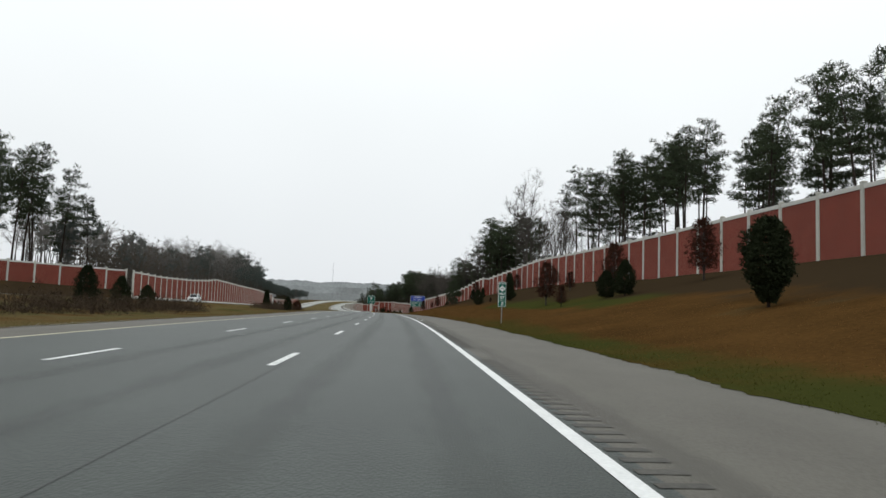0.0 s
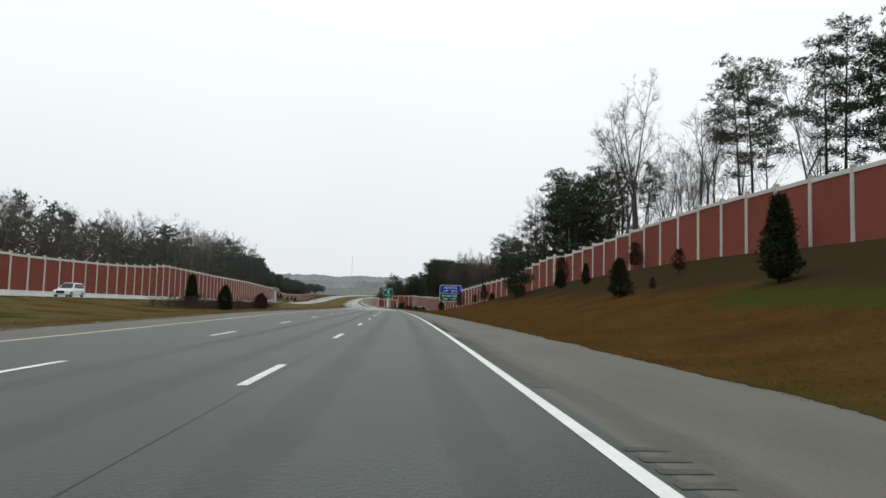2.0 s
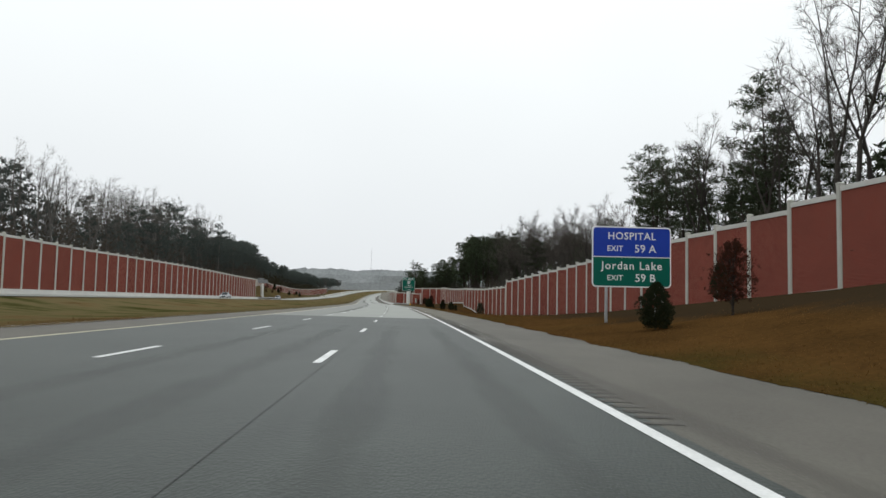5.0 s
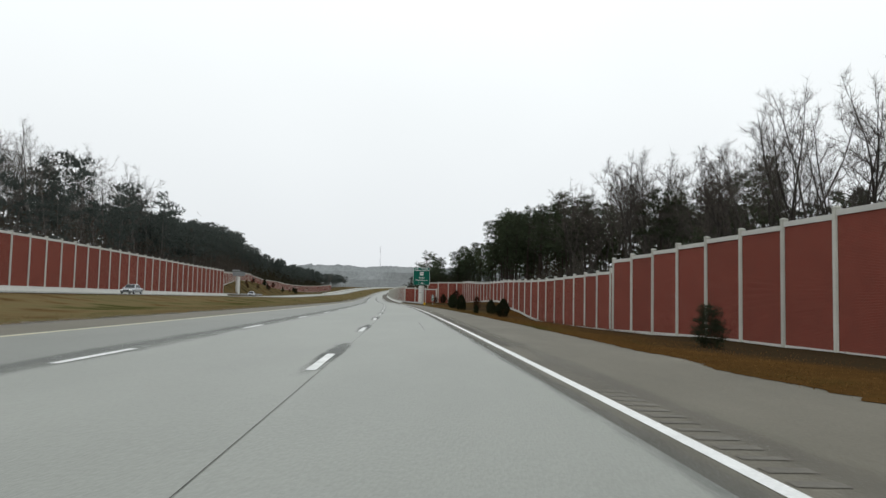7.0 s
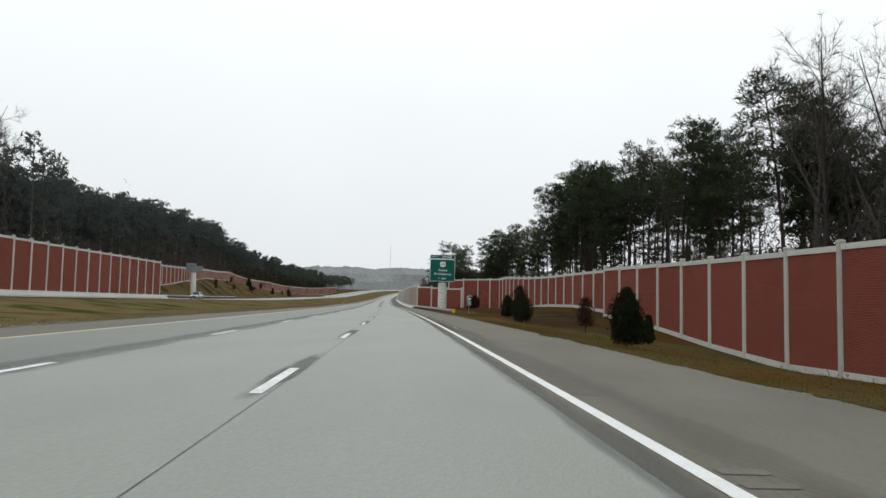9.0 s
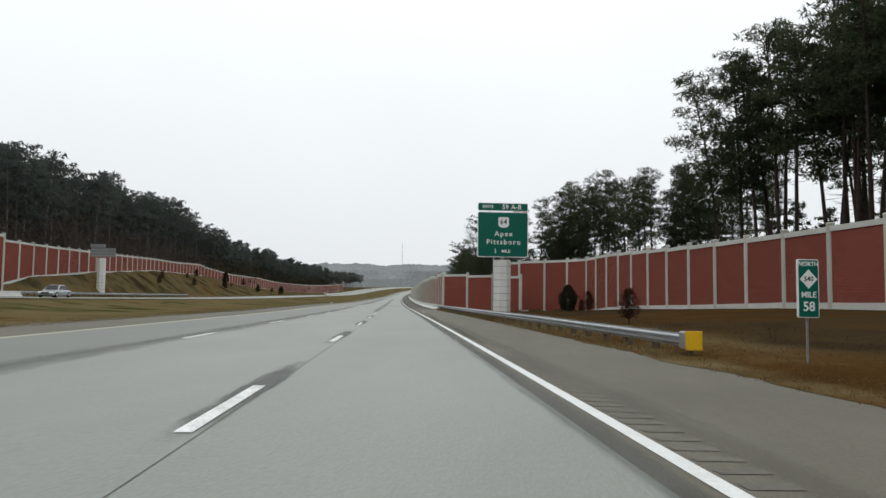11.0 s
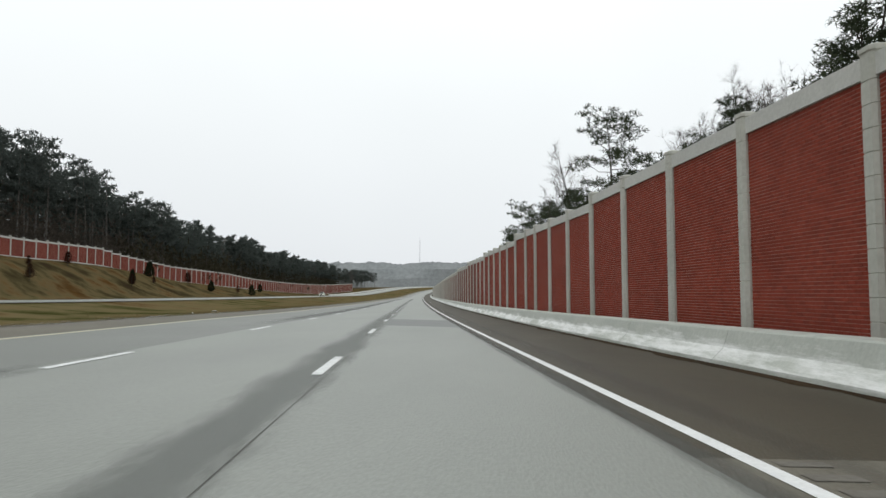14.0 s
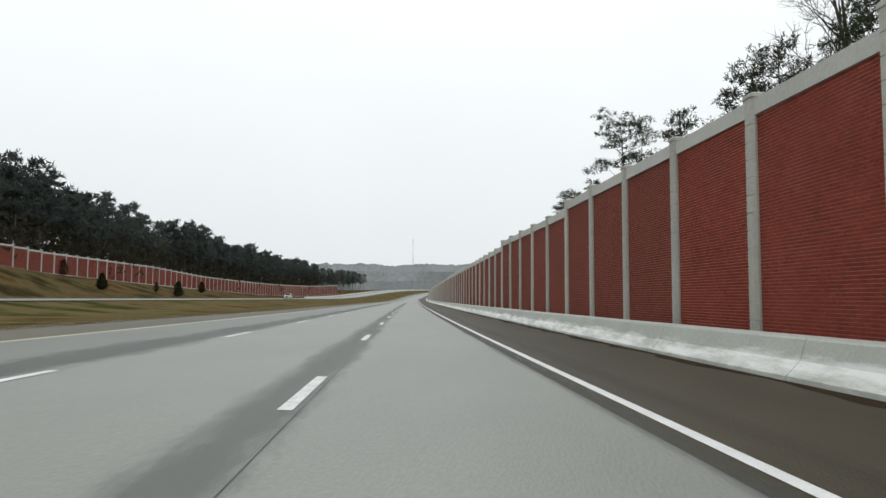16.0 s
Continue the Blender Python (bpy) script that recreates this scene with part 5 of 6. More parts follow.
def exit_sign():
    x, y, z = place(407.4, 7.08, 0.21)
    ob = tagged(empty("exit_sign", pose(x, y, z - 0.26, 0, 0, turn(406) + 1.0) @ Matrix.Diagonal((1.055, 1.055, 1.055, 1))), "large green exit sign on a pale block pillar", "road sign")
    main = sign_panel(ob, 4.2, 3.72, 6.57, M_GREEN)
    tab = sign_panel(ob, 4.15, 0.66, 8.84, M_GREEN, 0.04, 0.1, "exit_tab")
    lettering("EXITS", 0.36, -1.25, 8.84, -0.03, M_SIGN_WHITE, ob, 0.006)
    lettering("59 A-B", 0.54, 0.72, 8.84, -0.03, M_SIGN_WHITE, ob, 0.008, 1.05)
    shield = [(-0.30, -0.42), (0, -0.47), (0.30, -0.42), (0.45, -0.22), (0.42, 0.05), (0.47, 0.28), (0.32, 0.42), (0.14, 0.38), (0, 0.44), (-0.14, 0.38), (-0.32, 0.42), (-0.47, 0.28), (-0.42, 0.05), (-0.45, -0.22)]
    part("route_shield", plate(shield, -0.034, -0.027, M_SIGN_WHITE, "route_shield"), ob, pose(0.05, 0, 7.6))
    lettering("64", 0.58, 0.05, 7.6, -0.036, M_BLACK, ob, 0.006)
    lettering("Apex", 0.58, 0.05, 6.62, -0.03, M_SIGN_WHITE, ob, 0.008, 1.28)
    lettering("Pittsboro", 0.58, 0.05, 5.95, -0.03, M_SIGN_WHITE, ob, 0.008, 1.28)
    lettering("1", 0.5, -0.62, 5.2, -0.03, M_SIGN_WHITE, ob, 0.008)
    lettering("MILE", 0.36, 0.25, 5.2, -0.03, M_SIGN_WHITE, ob, 0.006)
    for z0 in (5.2, 6.5, 7.8):
        part("rail", Shape().box(-2.0, 2.0, 0.03, 0.11, z0, z0 + 0.1, 0.01).mesh("rail", M_SIGN_BACK), ob)
    part("mast", Shape().tube([(0, 0.35, 4.2), (0, 0.35, 8.3)], [0.14, 0.12], 10).mesh("mast", M_STEEL, True), ob)
    for dx in (-1.1, 1.1):
        part("bracket", Shape().box(dx - 0.05, dx + 0.05, 0.02, 0.1, 8.35, 8.6).mesh("bracket", M_SIGN_BACK), ob)
    octo = lambda r: [(r * math.cos(radians(22.5 + 45 * k)), r * math.sin(radians(22.5 + 45 * k))) for k in range(8)]
    pillar = tagged(empty("sign_pillar", pose(*place(408.2, 7.15, -1.1), 0, 0, turn(406))), "pale painted concrete block pillar under an exit sign", "pillar")
    h, zc = 0.585, 0.0
    for k in range(10):
        sh = Shape()
        a, b = octo(0.74), octo(0.77)
        rings = ((a, zc), (b, zc + 0.025), (b, zc + h - 0.05), (a, zc + h - 0.025))
        for ring, zz in rings:
            sh.v += [(px, py, zz) for px, py in ring]
        for r in range(3):
            for i in range(8):
                j = (i + 1) % 8
                sh.f.append((r * 8 + i, r * 8 + j, (r + 1) * 8 + j, (r + 1) * 8 + i))
        sh.f += [tuple(24 + i for i in range(8)), tuple(reversed(range(8)))]
        part("block", sh.mesh("block", M_PILLAR), pillar)
        sh = Shape()
        sh.tube([(0, 0, zc + h - 0.03), (0, 0, zc + h + 0.002)], [0.7, 0.7], 8)
        part("joint", sh.mesh("joint", M_TAR), pillar)
        zc += h
    return ob


M_PILLAR = mat("painted_block", (0.58, 0.58, 0.55), (0.74, 0.74, 0.71), 0.9, 0.8, 0.2, 10, 0.7)
exit_sign()


def service_sign():
    x, y, z = place(192.4, 9.0, 0)
    ob = tagged(empty("service_sign", pose(x, y, z, 0, 0, turn(192) + 1.0)), "blue and green roadside exit sign on two posts", "road sign")
    w, h, zc = 4.0, 3.0, 3.52
    part("panel", plate(rounded(w, h, 0.2), -0.02, 0.03, M_SIGN_WHITE, "panel"), ob, pose(0, 0, zc))
    up = [(x, max(z, 0.02)) for x, z in rounded(w - 0.12, h - 0.12, 0.15)]
    part("blue_face", plate([q for q in up], -0.026, -0.019, M_BLUE, "blue_face"), ob, pose(0, 0, zc), "blue upper face")
    down = [(x, min(z, -0.03)) for x, z in rounded(w - 0.12, h - 0.12, 0.15)]
    part("green_face", plate([q for q in down], -0.026, -0.019, M_GREEN, "green_face"), ob, pose(0, 0, zc), "green lower face")
    lettering("HOSPITAL", 0.5, 0.0, zc + 1.02, -0.03, M_SIGN_WHITE, ob, 0.006, 1.1)
    lettering("EXIT", 0.38, -0.85, zc + 0.4, -0.03, M_SIGN_WHITE, ob, 0.005, 1.05)
    lettering("59 A", 0.54, 0.68, zc + 0.4, -0.03, M_SIGN_WHITE, ob, 0.006, 1.05)
    lettering("Jordan Lake", 0.55, 0.0, zc - 0.45, -0.03, M_SIGN_WHITE, ob, 0.006, 1.16)
    lettering("EXIT", 0.38, -0.85, zc - 1.05, -0.03, M_SIGN_WHITE, ob, 0.005, 1.05)
    lettering("59 B", 0.54, 0.68, zc - 1.05, -0.03, M_SIGN_WHITE, ob, 0.006, 1.05)
    for dx in (-1.25, 1.25):
        foot = float(ground_z(192.4, 9.0 + dx)) - 0.4
        part("post", Shape().box(dx - 0.06, dx + 0.06, 0.03, 0.17, foot, zc + 1.3, 0.01).mesh("post", M_STEEL), ob)
    for dz in (-1.1, 0.0, 1.1):
        part("rail", Shape().box(-1.8, 1.8, 0.03, 0.07, zc + dz - 0.04, zc + dz + 0.04).mesh("rail", M_SIGN_BACK), ob)
    return ob


service_sign()


def mile_sign(s, off, top, lines, w, h, label):
    x, y, z = place(s, off, 0)
    ob = tagged(empty("mile_marker", pose(x, y, z, 0, 0, turn(s) + 4)), label, "mile marker", "mile markers along the shoulder")
    zc = top - h / 2
    sign_panel(ob, w, h, zc, M_GREEN, 0.018, 0.04)
    zz = top - 0.1
    lettering("NORTH", w * 0.27, 0, zz, -0.03, M_SIGN_WHITE, ob, 0.002)
    d = w * 0.42
    part("route_diamond", plate([(0, -d), (d, 0), (0, d), (-d, 0)], -0.034, -0.027, M_SIGN_WHITE, "route_diamond"), ob, pose(0, 0, zz - 0.3))
    lettering("540", w * 0.3, 0, zz - 0.3, -0.036, M_BLACK, ob, 0.001)
    lettering("MILE", w * 0.36, 0, zz - 0.62, -0.03, M_SIGN_WHITE, ob, 0.003)
    zz -= 0.86
    for k, text in enumerate(lines):
        lettering(text, w * 0.58, 0, zz - 0.36 * k, -0.03, M_SIGN_WHITE, ob, 0.004)
    if len(lines) > 1:
        part("divider", Shape().box(-w / 2 + 0.02, w / 2 - 0.02, -0.03, -0.026, zz - 0.19, zz - 0.17).mesh("divider", M_SIGN_WHITE), ob)
    foot = float(ground_z(s, off)) - 0.4
    part("post", Shape().box(-0.022, 0.022, 0.03, 0.06, foot, top - 0.05, 0.005).mesh("post", M_SIGN_BACK), ob)
    return ob


mile_sign(42.2, 4.78, 2.68, ("57", ".8"), 0.46, 1.5, "narrow green mile marker on a steel post in brown grass")
mile_sign(361.3, 6.25, 2.03, ("58",), 0.46, 1.18, "narrow green mile marker near the guardrail's end")


# ---- guardrail ----
def guardrail(s0, s1, path, side, label, lift=0.0, base=None, yellow=True):
    ob = tagged(empty("guardrail", pose(*place(s0, path(s0), 0))), label, "guardrail")
    inv = ob.matrix_basis.inverted()
    prof = [(0.0, -0.155), (0.0, -0.12), (-0.075, -0.085), (-0.08, -0.06), (0.0, -0.02), (0.0, 0.02), (-0.08, 0.06), (-0.075, 0.085), (0.0, 0.12), (0.0, 0.155)]
    prof = prof + [(x + 0.012, z) for x, z in reversed(prof)]
    c = len(prof)
    edges = np.arange(s0, s1 + 0.01, 3.81)
    top = lambda s: base(s)
    for a, b in zip(edges[:-1], edges[1:]):
        verts = []
        for s in (a, b + 0.05):
            verts += [place(s, path(s) + side * x, top(s) + z) for x, z in prof]
        faces = [(j, (j + 1) % c, c + (j + 1) % c, c + j) for j in range(c)] + [tuple(range(c)), tuple(c + j for j in reversed(range(c)))]
        part("rail_length", mesh_of("rail_length", verts, faces, M_STEEL), ob, inv)
    for s in np.arange(s0 + 0.5, s1 - 2, 1.905):
        o = path(s) + side * 0.2
        foot = float(ground_z(s, o)) - 0.5
        x, y, z = place(s, o, 0)
        h = top(s)
        part("post", Shape().box(-0.09, 0.09, -0.08, 0.08, foot, h + 0.16, 0.01).mesh("post", M_POST), ob, inv @ pose(x, y, z, 0, 0, turn(s)))
        part("block", Shape().box(-0.1, 0.1, -0.08, 0.08, -0.17, 0.17, 0.01).mesh("block", M_POST), ob, inv @ pose(*place(s, path(s) + side * 0.105, h), 0, 0, turn(s)))
    if yellow:
        x, y, z = place(s0 - 0.1, path(s0) + 0.05, top(s0))
        m = inv @ pose(x, y, z, 0, 0, turn(s0))
        part("end_plate", Shape().box(-0.2, 0.2, -0.03, 0.0, -0.22, 0.22, 0.01).mesh("end_plate", M_SAFETY), ob, m, "square yellow end plate")
        part("end_box", Shape().box(-0.18, 0.12, 0.0, 0.42, -0.2, 0.2, 0.02).mesh("end_box", M_STEEL), ob, m, "grey steel end box")
    return ob


rail_path = lambda s: float(np.interp(s, (363, 372, 390, 436, 445), (4.7, 4.35, 3.95, 3.85, 3.6)))
guardrail(363.4, 443.5, rail_path, 1, "galvanised guardrail on timber posts with a yellow end plate", base=lambda s: float(np.interp(s, (363, 380, 442), (0.26, 0.36, 0.42))))
guardrail(441, 520, lambda s: -51.0, -1, "galvanised guardrail beyond the opposite carriageway", base=lambda s: 1.65, yellow=False)


# ---- pole beside the pillar, and the sign seen from behind ----
def tall_pole():
    x, y, z = place(419.8, 8.0, float(ground_z(419.8, 8.0)))
    ob = tagged(empty("steel_pole", pose(x, y, z)), "slender grey steel pole with a small box", "pole")
    part("shaft", Shape().tube([(0, 0, -0.3), (0.03, 0, 4), (0.09, 0, 8.0)], [0.09, 0.075, 0.055], 10).mesh("shaft", M_SIGN_BACK, True), ob)
    part("control_box", Shape().box(-0.02, 0.22, -0.16, -0.06, 0.7, 1.15, 0.01).mesh("control_box", M_SIGN_BACK), ob)
    part("base_plate", Shape().box(-0.2, 0.2, -0.2, 0.2, -0.05, 0.03, 0.01).mesh("base_plate", M_CONC), ob)


tall_pole()


def far_sign():
    x, y, z = place(471.8, -52.5, 1.0)
    ob = tagged(empty("exit_sign", pose(x, y, z, 0, 0, turn(472))), "exit sign seen from behind on a pale block pillar", "road sign")
    part("main_panel", Shape().box(-1.9, 2.3, -0.03, 0.03, 7.0, 8.5, 0.02).mesh("main_panel", M_SIGN_BACK), ob)
    part("exit_tab", Shape().box(-2.0, 0.6, -0.03, 0.03, 8.58, 9.2, 0.02).mesh("exit_tab", M_SIGN_BACK), ob)
    for zz in (7.2, 7.7, 8.2):
        part("rail", Shape().box(-1.8, 2.2, -0.12, -0.03, zz, zz + 0.08).mesh("rail", M_STEEL), ob)
    octo = [0.72] * 2
    h = 0.6
    for k in range(12):
        part("block", Shape().tube([(0, 0, k * h - 0.4), (0, 0, k * h + h - 0.43)], octo, 8).mesh("block", M_PILLAR), ob)


far_sign()


# ---- road surface details ----
M_GROOVE = mat("milled_groove", (0.04, 0.038, 0.033), (0.1, 0.095, 0.083), 1.0, 0.8, 0.2, 18)
def bars(name, spots, lift, material, label, category):
    """Many short bars across the road as one mesh."""
    verts, faces = [], []
    for s, off, ww, ll in spots:
        n = len(verts)
        verts += [place(a, b, float(road_z(a, b)) + lift) for a, b in ((s - ll / 2, off - ww / 2), (s - ll / 2, off + ww / 2), (s + ll / 2, off + ww / 2), (s + ll / 2, off - ww / 2))]
        faces.append((n, n + 1, n + 2, n + 3))
    return tagged(new(name, mesh_of(name, verts, faces, material)), label, category, kind="stuff")


g = np.random.default_rng(9)
spots = []
s = -20.0
while s < 600:
    if (s % 18.3) < 14.6:
        spots.append((s, 0.31 + g.normal(0, 0.012), 0.36, 0.15 + g.uniform(-0.03, 0.03)))
    s += 0.37
M_GROOVE_TAN = mat("dusty_groove", (0.09, 0.084, 0.07), (0.155, 0.144, 0.12), 1.0, 0.8, 0.2, 18)
bars("rumble_strip", [q for q in spots if q[0] < CHANGE], 0.0055, M_GROOVE, "dark milled rumble grooves in the shoulder", "rumble strip")
bars("rumble_strip", [q for q in spots if CHANGE <= q[0] < 446], 0.0055, M_GROOVE_TAN, "shallow dusty rumble grooves in the shoulder", "rumble strip")


def ragged(name, s0, s1, inner, outer, wobble, lift, material, label, step=0.7, seed=1, cut=None):
    """A stain or dirt band with one uneven edge; cut gives the share that shows at a station."""
    verts, faces, row = [], [], 0
    ss = np.arange(s0, s1, step)
    for i, s in enumerate(ss):
        k = 1.0 if cut is None else cut(s)
        w = (outer - inner) * k * (1 + wobble * noise.noise((s * 0.35, seed, 0)) + 0.6 * wobble * noise.noise((s * 2.6, seed, 3)))
        for o in (inner, inner + w):
            verts.append(place(s, o, float(road_z(s, o)) + lift))
        if i and abs(w) > 0.03:
            n = len(verts)
            faces.append((n - 4, n - 3, n - 1, n - 2) if outer > inner else (n - 3, n - 4, n - 2, n - 1))
    me = mesh_of(name, verts, faces, material)
    if material == M_GRASS:
        set_cover(me, [cover(s, o) for s in ss for o in (inner + (0.1 if inner > 0 else -0.1), inner + (0.6 if inner > 0 else -0.6))])
    return tagged(new(name, me), label, "road stain", kind="structure")


def stain(s0, s1, a, b, lift, material, label, name="road_stain", category="road stain", group=""):
    """A stain along the road that thins out towards its sides and its ends."""
    ss = np.linspace(s0, s1, max(7, int((s1 - s0) / 3)))
    verts = [place(s, o, float(road_z(s, o)) + lift) for s in ss for o in (a, (a + b) / 2, b)]
    me = mesh_of(name, verts, [(i * 3 + j, i * 3 + j + 1, i * 3 + j + 4, i * 3 + j + 3) for i in range(len(ss) - 1) for j in range(2)], material)
    uv = me.uv_layers.new(name="UVMap")
    reach = min(25.0, (s1 - s0) / 2)
    flat = [(u * min(1.0, (s - s0) / reach, (s1 - s) / reach), float(s)) for s in ss for u in (0.0, 0.5, 0.0)]
    for loop in me.loops:
        uv.data[loop.index].uv = flat[loop.vertex_index]
    return tagged(new(name, me), label, category, group, "structure")


stain(400, 700, -4.45, -3.2, 0.003, M_WORN, "dark stain along the lane joint")

k = math.ceil((222 - PHASE) / 12.19)
while PHASE + 12.19 * k < 400:
    c = PHASE + 12.19 * k
    stain(c - 2.6, c + 5.4, -3.9, -3.42, 0.003, M_DASH, "dark worn strip of old marking beyond a lane dash", group="stains beside the dashes")
    k += 1
stain(206, 460, -8.2, -6.9, 0.003, M_WORN, "dark stain along the left lane's joint")
stain(460, 700, -9.0, -7.0, 0.003, M_WORN, "dark stain along the left lane's joint")
stain(206, 700, -0.55, -0.05, 0.003, M_WORN, "worn edge of the concrete lane")
stain(-60, 700, 0.15, 1.1, 0.003, M_FILM, "dark film along the rumble strip")
stain(-60, 204, -3.2, -2.1, 0.003, M_PALE, "pale wheel track in the right lane")
stain(-60, 204, -1.5, -0.5, 0.003, M_PALE, "pale wheel track in the right lane")
stain(-60, 204, -6.9, -5.8, 0.003, M_PALE, "pale wheel track in the middle lane")
stain(-60, 204, -5.2, -4.1, 0.003, M_PALE, "pale wheel track in the middle lane")
stain(-60, 640, -14.5, -13.2, 0.004, M_SOIL, "soil along the median shoulder", "dirt_strip", "dirt")
ragged("dirt_strip", 446, 700, 3.5, 3.12, 0.9, 0.005, M_DIRT, "dark wet dirt along the barrier's foot", seed=11)
ragged("dirt_strip", -60, 440, 3.7, 3.45, 1.3, 0.008, M_GRASS, "grass creeping over the shoulder's edge", seed=14, step=0.2)
ragged("dirt_strip", -60, 640, -14.02, -13.8, 1.6, 0.005, M_GRASS, "grass creeping over the median shoulder", seed=17, step=0.35)
strip("road_joint", -60, CHANGE, (-3.5, -3.491), 0.005, M_TAR, label="dark joint between two lanes", category="road joint")
strip("road_joint", CHANGE, 700, (-3.52, -3.512), 0.005, M_GROOVE, label="thin dark joint between two concrete lanes", category="road joint")
strip("road_crack", 246, 254, (-1.52, -1.5), 0.005, M_TAR, label="dark crack in the concrete lane", category="road crack")
strip("road_patch", 470.0, 479.5, (-3.45, -2.0, -0.4), 0.004, M_STAIN, label="darker replaced slab in the right lane", category="road patch")
strip("road_patch", 471.3, 471.9, (-4.05, -3.75), 0.006, M_TAR, label="small black tar patch at the lane joint", category="road patch", step=0.3)

# grass blades along the verges
g = np.random.default_rng(41)


def grass(s0, s1, o0, o1, count, tall, label):
    pts, values = [], []
    for i in range(count):
        s, o = g.uniform(s0, s1), o0 + (o1 - o0) * g.uniform() ** 3.0
        pts.append(place(s, o, float(ground_z(s, o))))
        values += [cover(s, o)] * 27
    v, f = blades(np.array(pts), 9, tall, 0.009, 0.1, g, 0.9)
    me = leaf_mesh("verge_grass", v, f, M_BLADE)
    set_cover(me, values)
    tagged(new("verge_grass", me), label, "grass", kind="stuff")


grass(4, 180, 3.5, 12, 13000, 0.055, "brown tufted winter grass on the bank")
grass(180, 362, 3.5, 11, 11000, 0.055, "short brown and green grass beside the shoulder")
grass(362, 446, 3.55, 11, 6000, 0.1, "grass below the guardrail")
grass(10, 560, -13.95, -20, 7000, 0.08, "mown brown grass along the median")


# ---- vehicles on the opposite carriageway ----
M_GLASS = mat("car_glass", (0.01, 0.012, 0.014), (0.02, 0.022, 0.025), 2, 0.2, 0.0, spec=0.2)
M_TYRE = mat("tyre_rubber", (0.012, 0.012, 0.012), (0.025, 0.025, 0.025), 6, 0.85, 0.1)
M_LAMP = mat("lamp_glass", (0.75, 0.76, 0.74), (0.88, 0.88, 0.86), 6, 0.15, 0.0)


def car(s, off, paint, length, width, height, tall, label):
    m = pose(*place(s, off, float(opposite(s, off)) + 0.0), 0, 0, turn(s) + 180)
    ob = tagged(empty("car", m), label, "car", "cars on the far carriageway")
    l, w = length / 2, width / 2
    belt_z = height * 0.58

    def loft(rings):
        """A closed skin over rings of points that run from tail to nose."""
        sh, c = Shape(), len(rings[0])
        for ring in rings:
            sh.v += ring
        for r in range(len(rings) - 1):
            sh.f += [(r * c + i, r * c + (i + 1) % c, (r + 1) * c + (i + 1) % c, (r + 1) * c + i) for i in range(c)]
        sh.f += [tuple(reversed(range(c))), tuple((len(rings) - 1) * c + i for i in range(c))]
        return sh

    def hull(y, low, high, k):
        x = w * k
        return [(-x * 0.9, y, low), (-x, y, low + 0.12), (-x, y, high - 0.14), (-x * 0.9, y, high), (x * 0.9, y, high), (x, y, high - 0.14), (x, y, low + 0.12), (x * 0.9, y, low)]
    tail = belt_z + (0.06 if tall else -0.02)
    part("body", loft([hull(-l, 0.45, tail - 0.22, 0.8), hull(-l + 0.08, 0.32, tail - 0.08, 0.93), hull(-l + 0.5, 0.24, tail, 1.0), hull(l * 0.4, 0.22, belt_z, 1.0), hull(l * 0.5, 0.22, belt_z - 0.03, 1.0),
                       hull(l - 0.5, 0.24, belt_z - 0.1, 0.97), hull(l - 0.12, 0.3, belt_z - 0.17, 0.9), hull(l, 0.42, belt_z - 0.3, 0.78)]).mesh("body", paint), ob)
    rear = -l + (0.15 if tall else 0.7)
    front = l * 0.42
    roof = [(front, belt_z - 0.02), (front - height * 0.42, height), (rear + (0.25 if tall else 0.75), height), (rear, belt_z - 0.02)]

    def ring(k, inset):
        out = []
        for y, z in roof:
            u = (z - belt_z) / (height - belt_z)
            out.append(((w - 0.1 - 0.16 * u - inset) * k, y, z))
        return out

    def hoop(y, z):
        u = (z - belt_z) / (height - belt_z)
        foot, top = w - 0.1, w - 0.1 - 0.16 * u
        return [(-foot, y, belt_z - 0.06), (-top, y, max(z - 0.07, belt_z - 0.03)), (-top * 0.85, y, z), (top * 0.85, y, z), (top, y, max(z - 0.07, belt_z - 0.03)), (foot, y, belt_z - 0.06)]
    (y0, z0), (y1, z1), (y2, z2), (y3, z3) = roof[::-1]
    part("cabin", loft([hoop(y0, z0), hoop(y1, z1 - 0.03), hoop((y1 + y2) / 2, z1 + 0.02), hoop(y2, z2 - 0.02), hoop(y3, z3)]).mesh("cabin", paint), ob)
    for k in (-1, 1):
        part("wing_mirror", Shape().box(k * (w + 0.06) - 0.1, k * (w + 0.06) + 0.1, front - 0.5, front - 0.38, belt_z, belt_z + 0.15, 0.03).mesh("wing_mirror", paint), ob)
    for k in (-1, 1):
        a = ring(k, -0.012)
        mid = [(p[0], p[1], p[2]) for p in a]
        cx, cy, cz = (sum(q[i] for q in mid) / 4 for i in range(3))
        sh = Shape()
        sh.v += [(cx + (p[0] - cx) * 0.86 + 0.006 * k, cy + (p[1] - cy) * 0.86, cz + (p[2] - cz) * 0.76) for p in mid]
        sh.f.append((0, 1, 2, 3) if k < 0 else (3, 2, 1, 0))
        part("side_window", sh.mesh("side_window", M_GLASS), ob)
    for y0, y1 in ((0, 1), (3, 2)):
        a, b = roof[y0], roof[y1]
        sh = Shape()
        d = 0.015 if y0 == 0 else -0.015
        for u in (0.1, 0.92):
            y, z = a[0] + (b[0] - a[0]) * u + d, a[1] + (b[1] - a[1]) * u + 0.012
            ww = w - 0.2 - 0.16 * u
            sh.v += [(-ww, y, z), (ww, y, z)]
        sh.f.append((0, 1, 3, 2))
        part("windscreen" if y0 == 0 else "rear_window", sh.mesh("windscreen", M_GLASS), ob)
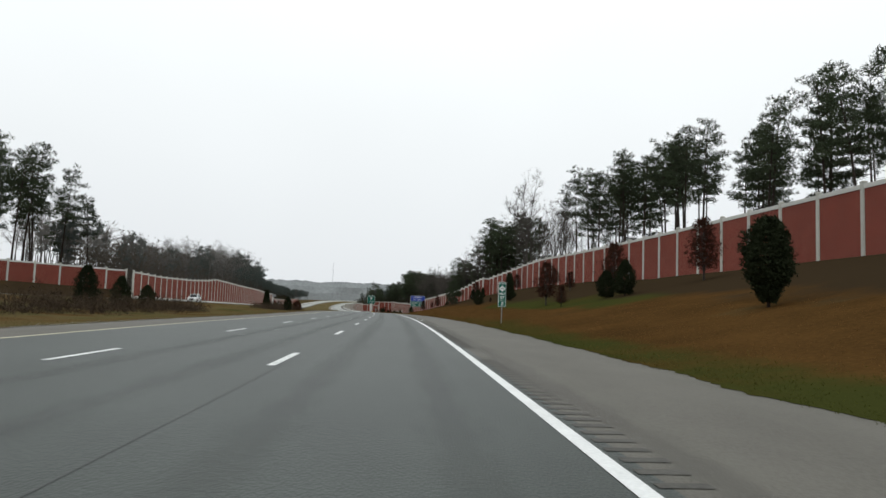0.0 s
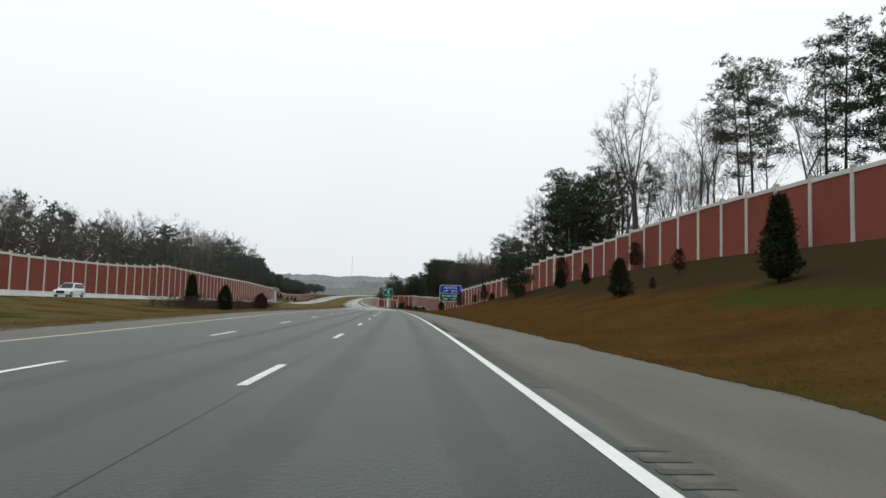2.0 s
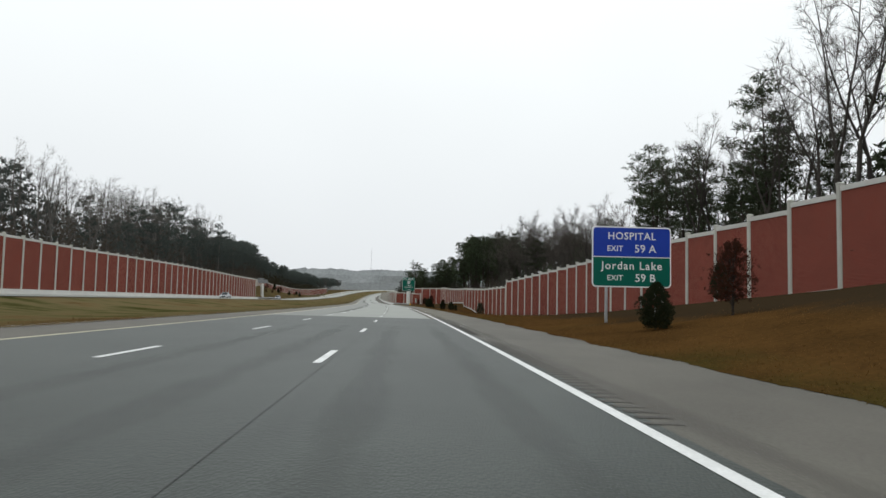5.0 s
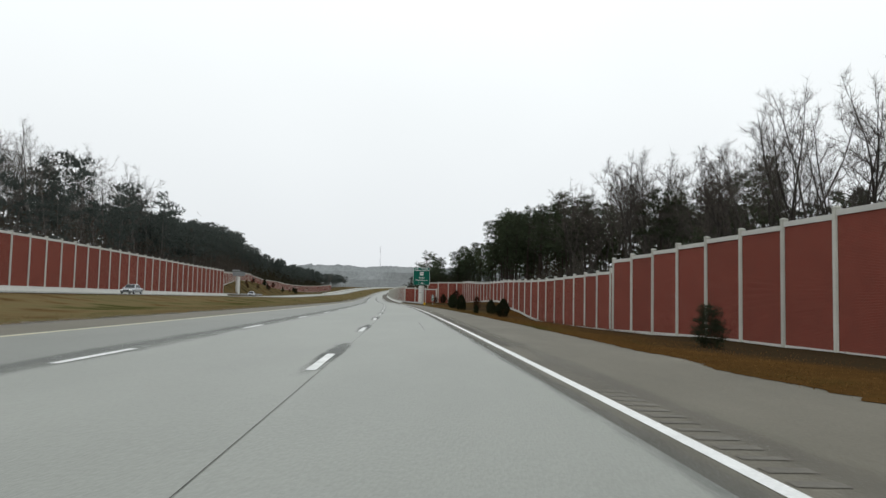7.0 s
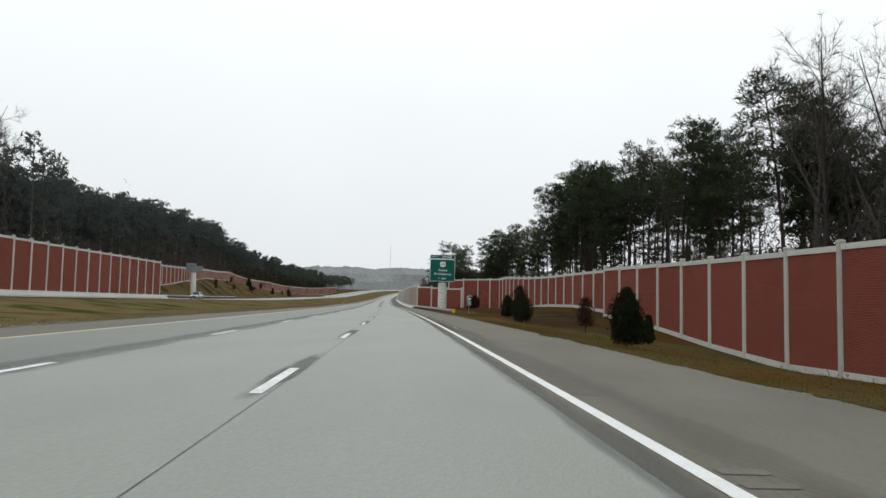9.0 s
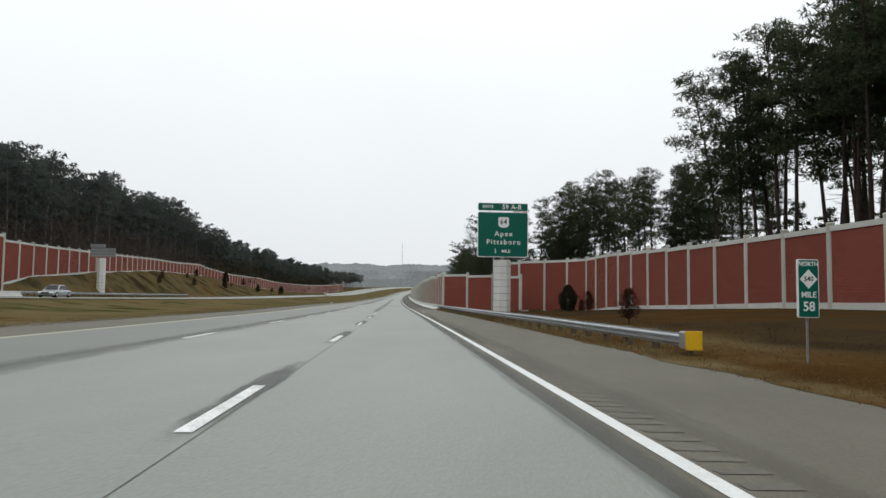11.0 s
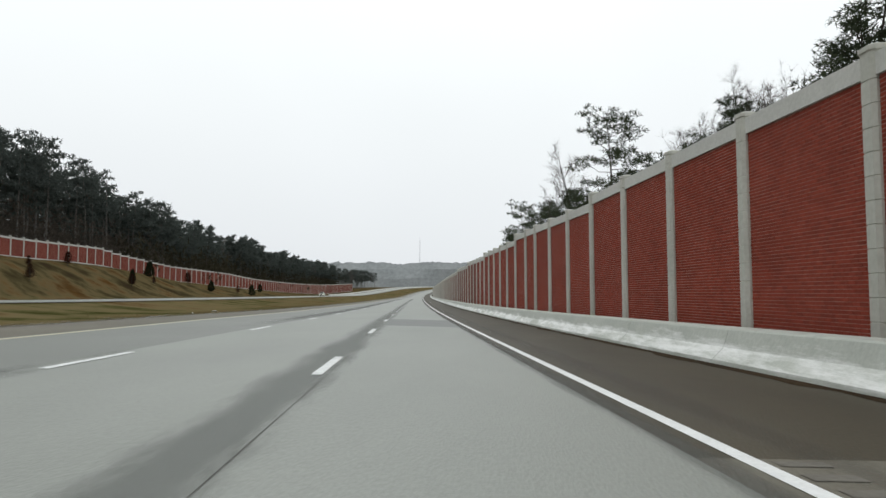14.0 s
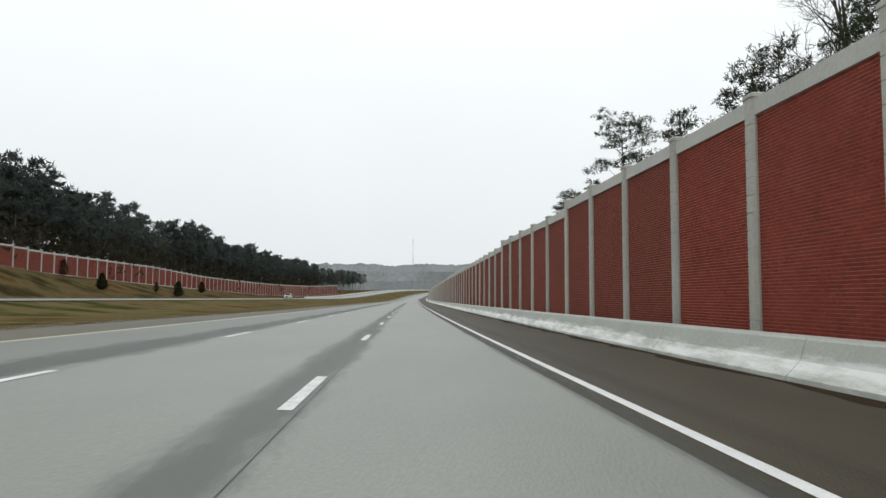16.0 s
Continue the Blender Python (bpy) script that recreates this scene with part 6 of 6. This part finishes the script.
    for k in (-1, 1):
        for y in (-l * 0.62, l * 0.64):
            wheel = part("wheel", Shape().tube([(k * (w - 0.2), y, 0.33), (k * (w + 0.005), y, 0.33)], [0.31, 0.33], 14).mesh("tyre", M_TYRE), ob)
            part("rim", Shape().tube([(k * (w - 0.02), y, 0.33), (k * (w + 0.015), y, 0.33)], [0.2, 0.19], 10).mesh("rim", M_STEEL), wheel)
        part("headlight", Shape().box(k * (w - 0.3) - 0.2, k * (w - 0.3) + 0.2, l - 0.1, l + 0.012, belt_z - 0.32, belt_z - 0.18, 0.02).mesh("headlight", M_LAMP), ob)
    part("grille", Shape().box(-w * 0.5, w * 0.5, l - 0.08, l + 0.01, 0.42, belt_z - 0.22, 0.02).mesh("grille", M_BLACK), ob)
    return ob


M_CAR_WHITE = mat("white_car_paint", (0.68, 0.69, 0.7), (0.76, 0.77, 0.78), 1, 0.25, 0.0, spec=0.6)
M_CAR_SILVER = mat("silver_car_paint", (0.36, 0.38, 0.4), (0.45, 0.47, 0.49), 1, 0.25, 0.0, spec=0.6, metal=0.3)
M_CAR_TAN = mat("pale_car_paint", (0.5, 0.49, 0.4), (0.58, 0.57, 0.47), 1, 0.3, 0.0, spec=0.6)
car(151.5, -41.0, M_CAR_WHITE, 4.7, 1.9, 1.7, True, "white sport utility vehicle on the opposite carriageway")
car(328.5, -41.0, M_CAR_SILVER, 4.8, 1.85, 1.45, False, "silver saloon car on the opposite carriageway")
car(431.0, -41.0, M_CAR_SILVER, 4.7, 1.85, 1.45, False, "silver car beside the far guardrail")
car(726.0, -41.0, M_CAR_TAN, 4.9, 1.9, 1.75, True, "pale car far along the opposite carriageway")


# ---- a far radio mast above the woods, and litter in the median ----
def radio_mast(x, y, z, height):
    ob = tagged(empty("radio_mast", pose(x, y, z)), "slim grey lattice radio mast far above the woods", "radio mast")
    legs = [(1.1 * math.cos(a), 1.1 * math.sin(a)) for a in (0.3, 2.394, 4.489)]
    for px, py in legs:
        part("leg", Shape().tube([(px, py, 0), (px * 0.5, py * 0.5, height)], [0.14, 0.09], 5).mesh("leg", M_STEEL), ob)
    for k in range(14):
        z0, z1 = height * k / 14, height * (k + 1) / 14
        a, b = legs[k % 3], legs[(k + 1) % 3]
        u, w = 1 - 0.5 * k / 14, 1 - 0.5 * (k + 1) / 14
        part("brace", Shape().tube([(a[0] * u, a[1] * u, z0), (b[0] * w, b[1] * w, z1)], [0.07, 0.07], 4).mesh("brace", M_STEEL), ob)
    part("aerial", Shape().tube([(0, 0, height - 0.5), (0, 0, height + 5)], [0.1, 0.05], 5).mesh("aerial", M_STEEL), ob)


radio_mast(-216.8, 1725.3, 32.0, 66.0)


def litter(s, off, size, seed):
    g = np.random.default_rng(seed)
    sh = Shape()
    sh.v = [tuple(g.normal(0, 0.3, 3) * size * np.array([1, 1, 0.5]) + np.array([0, 0, size * 0.3])) for i in range(9)]
    sh.f = [(0, 1, 2), (2, 3, 4), (4, 5, 0), (5, 6, 7), (7, 8, 1), (3, 6, 8), (1, 4, 7)]
    ob = new("litter", sh.mesh("litter", M_SIGN_WHITE))
    ob.matrix_basis = pose(*place(s, off, float(ground_z(s, off)) + 0.04))
    tagged(ob, "crumpled white scrap of litter lying in the grass", "litter", "litter on the median")


for k, (s, off, size) in enumerate(((483.8, -14.2, 0.35), (484.6, -14.5, 0.22), (481.0, -14.6, 0.18))):
    litter(s, off, size, k)

# ---- the bricks of the panels that stand close to the road ----
def brick_stuff(panel, bricks):
    verts, faces = [], []
    for q in bricks:
        v, f = brick_box(*q)
        n = len(verts)
        verts += v
        faces += [tuple(n + i for i in p) for p in f]
    ob = part("brickwork", mesh_of("brickwork", verts, faces, M_BRICK), panel)
    ob["kind"] = "stuff"


single = {}
for panel, bricks, i in NEAR_PANELS:
    if i == 7:
        for a, b, z0, z1 in bricks[:300]:
            key = round(b - a, 3)
            if key not in single:
                single[key] = mesh_of("brick", *brick_box(0, b - a, 0, z1 - z0), M_BRICK)
            part("brick", single[key], panel, pose(a, 0, z0))
        bricks = bricks[300:]
    brick_stuff(panel, bricks)
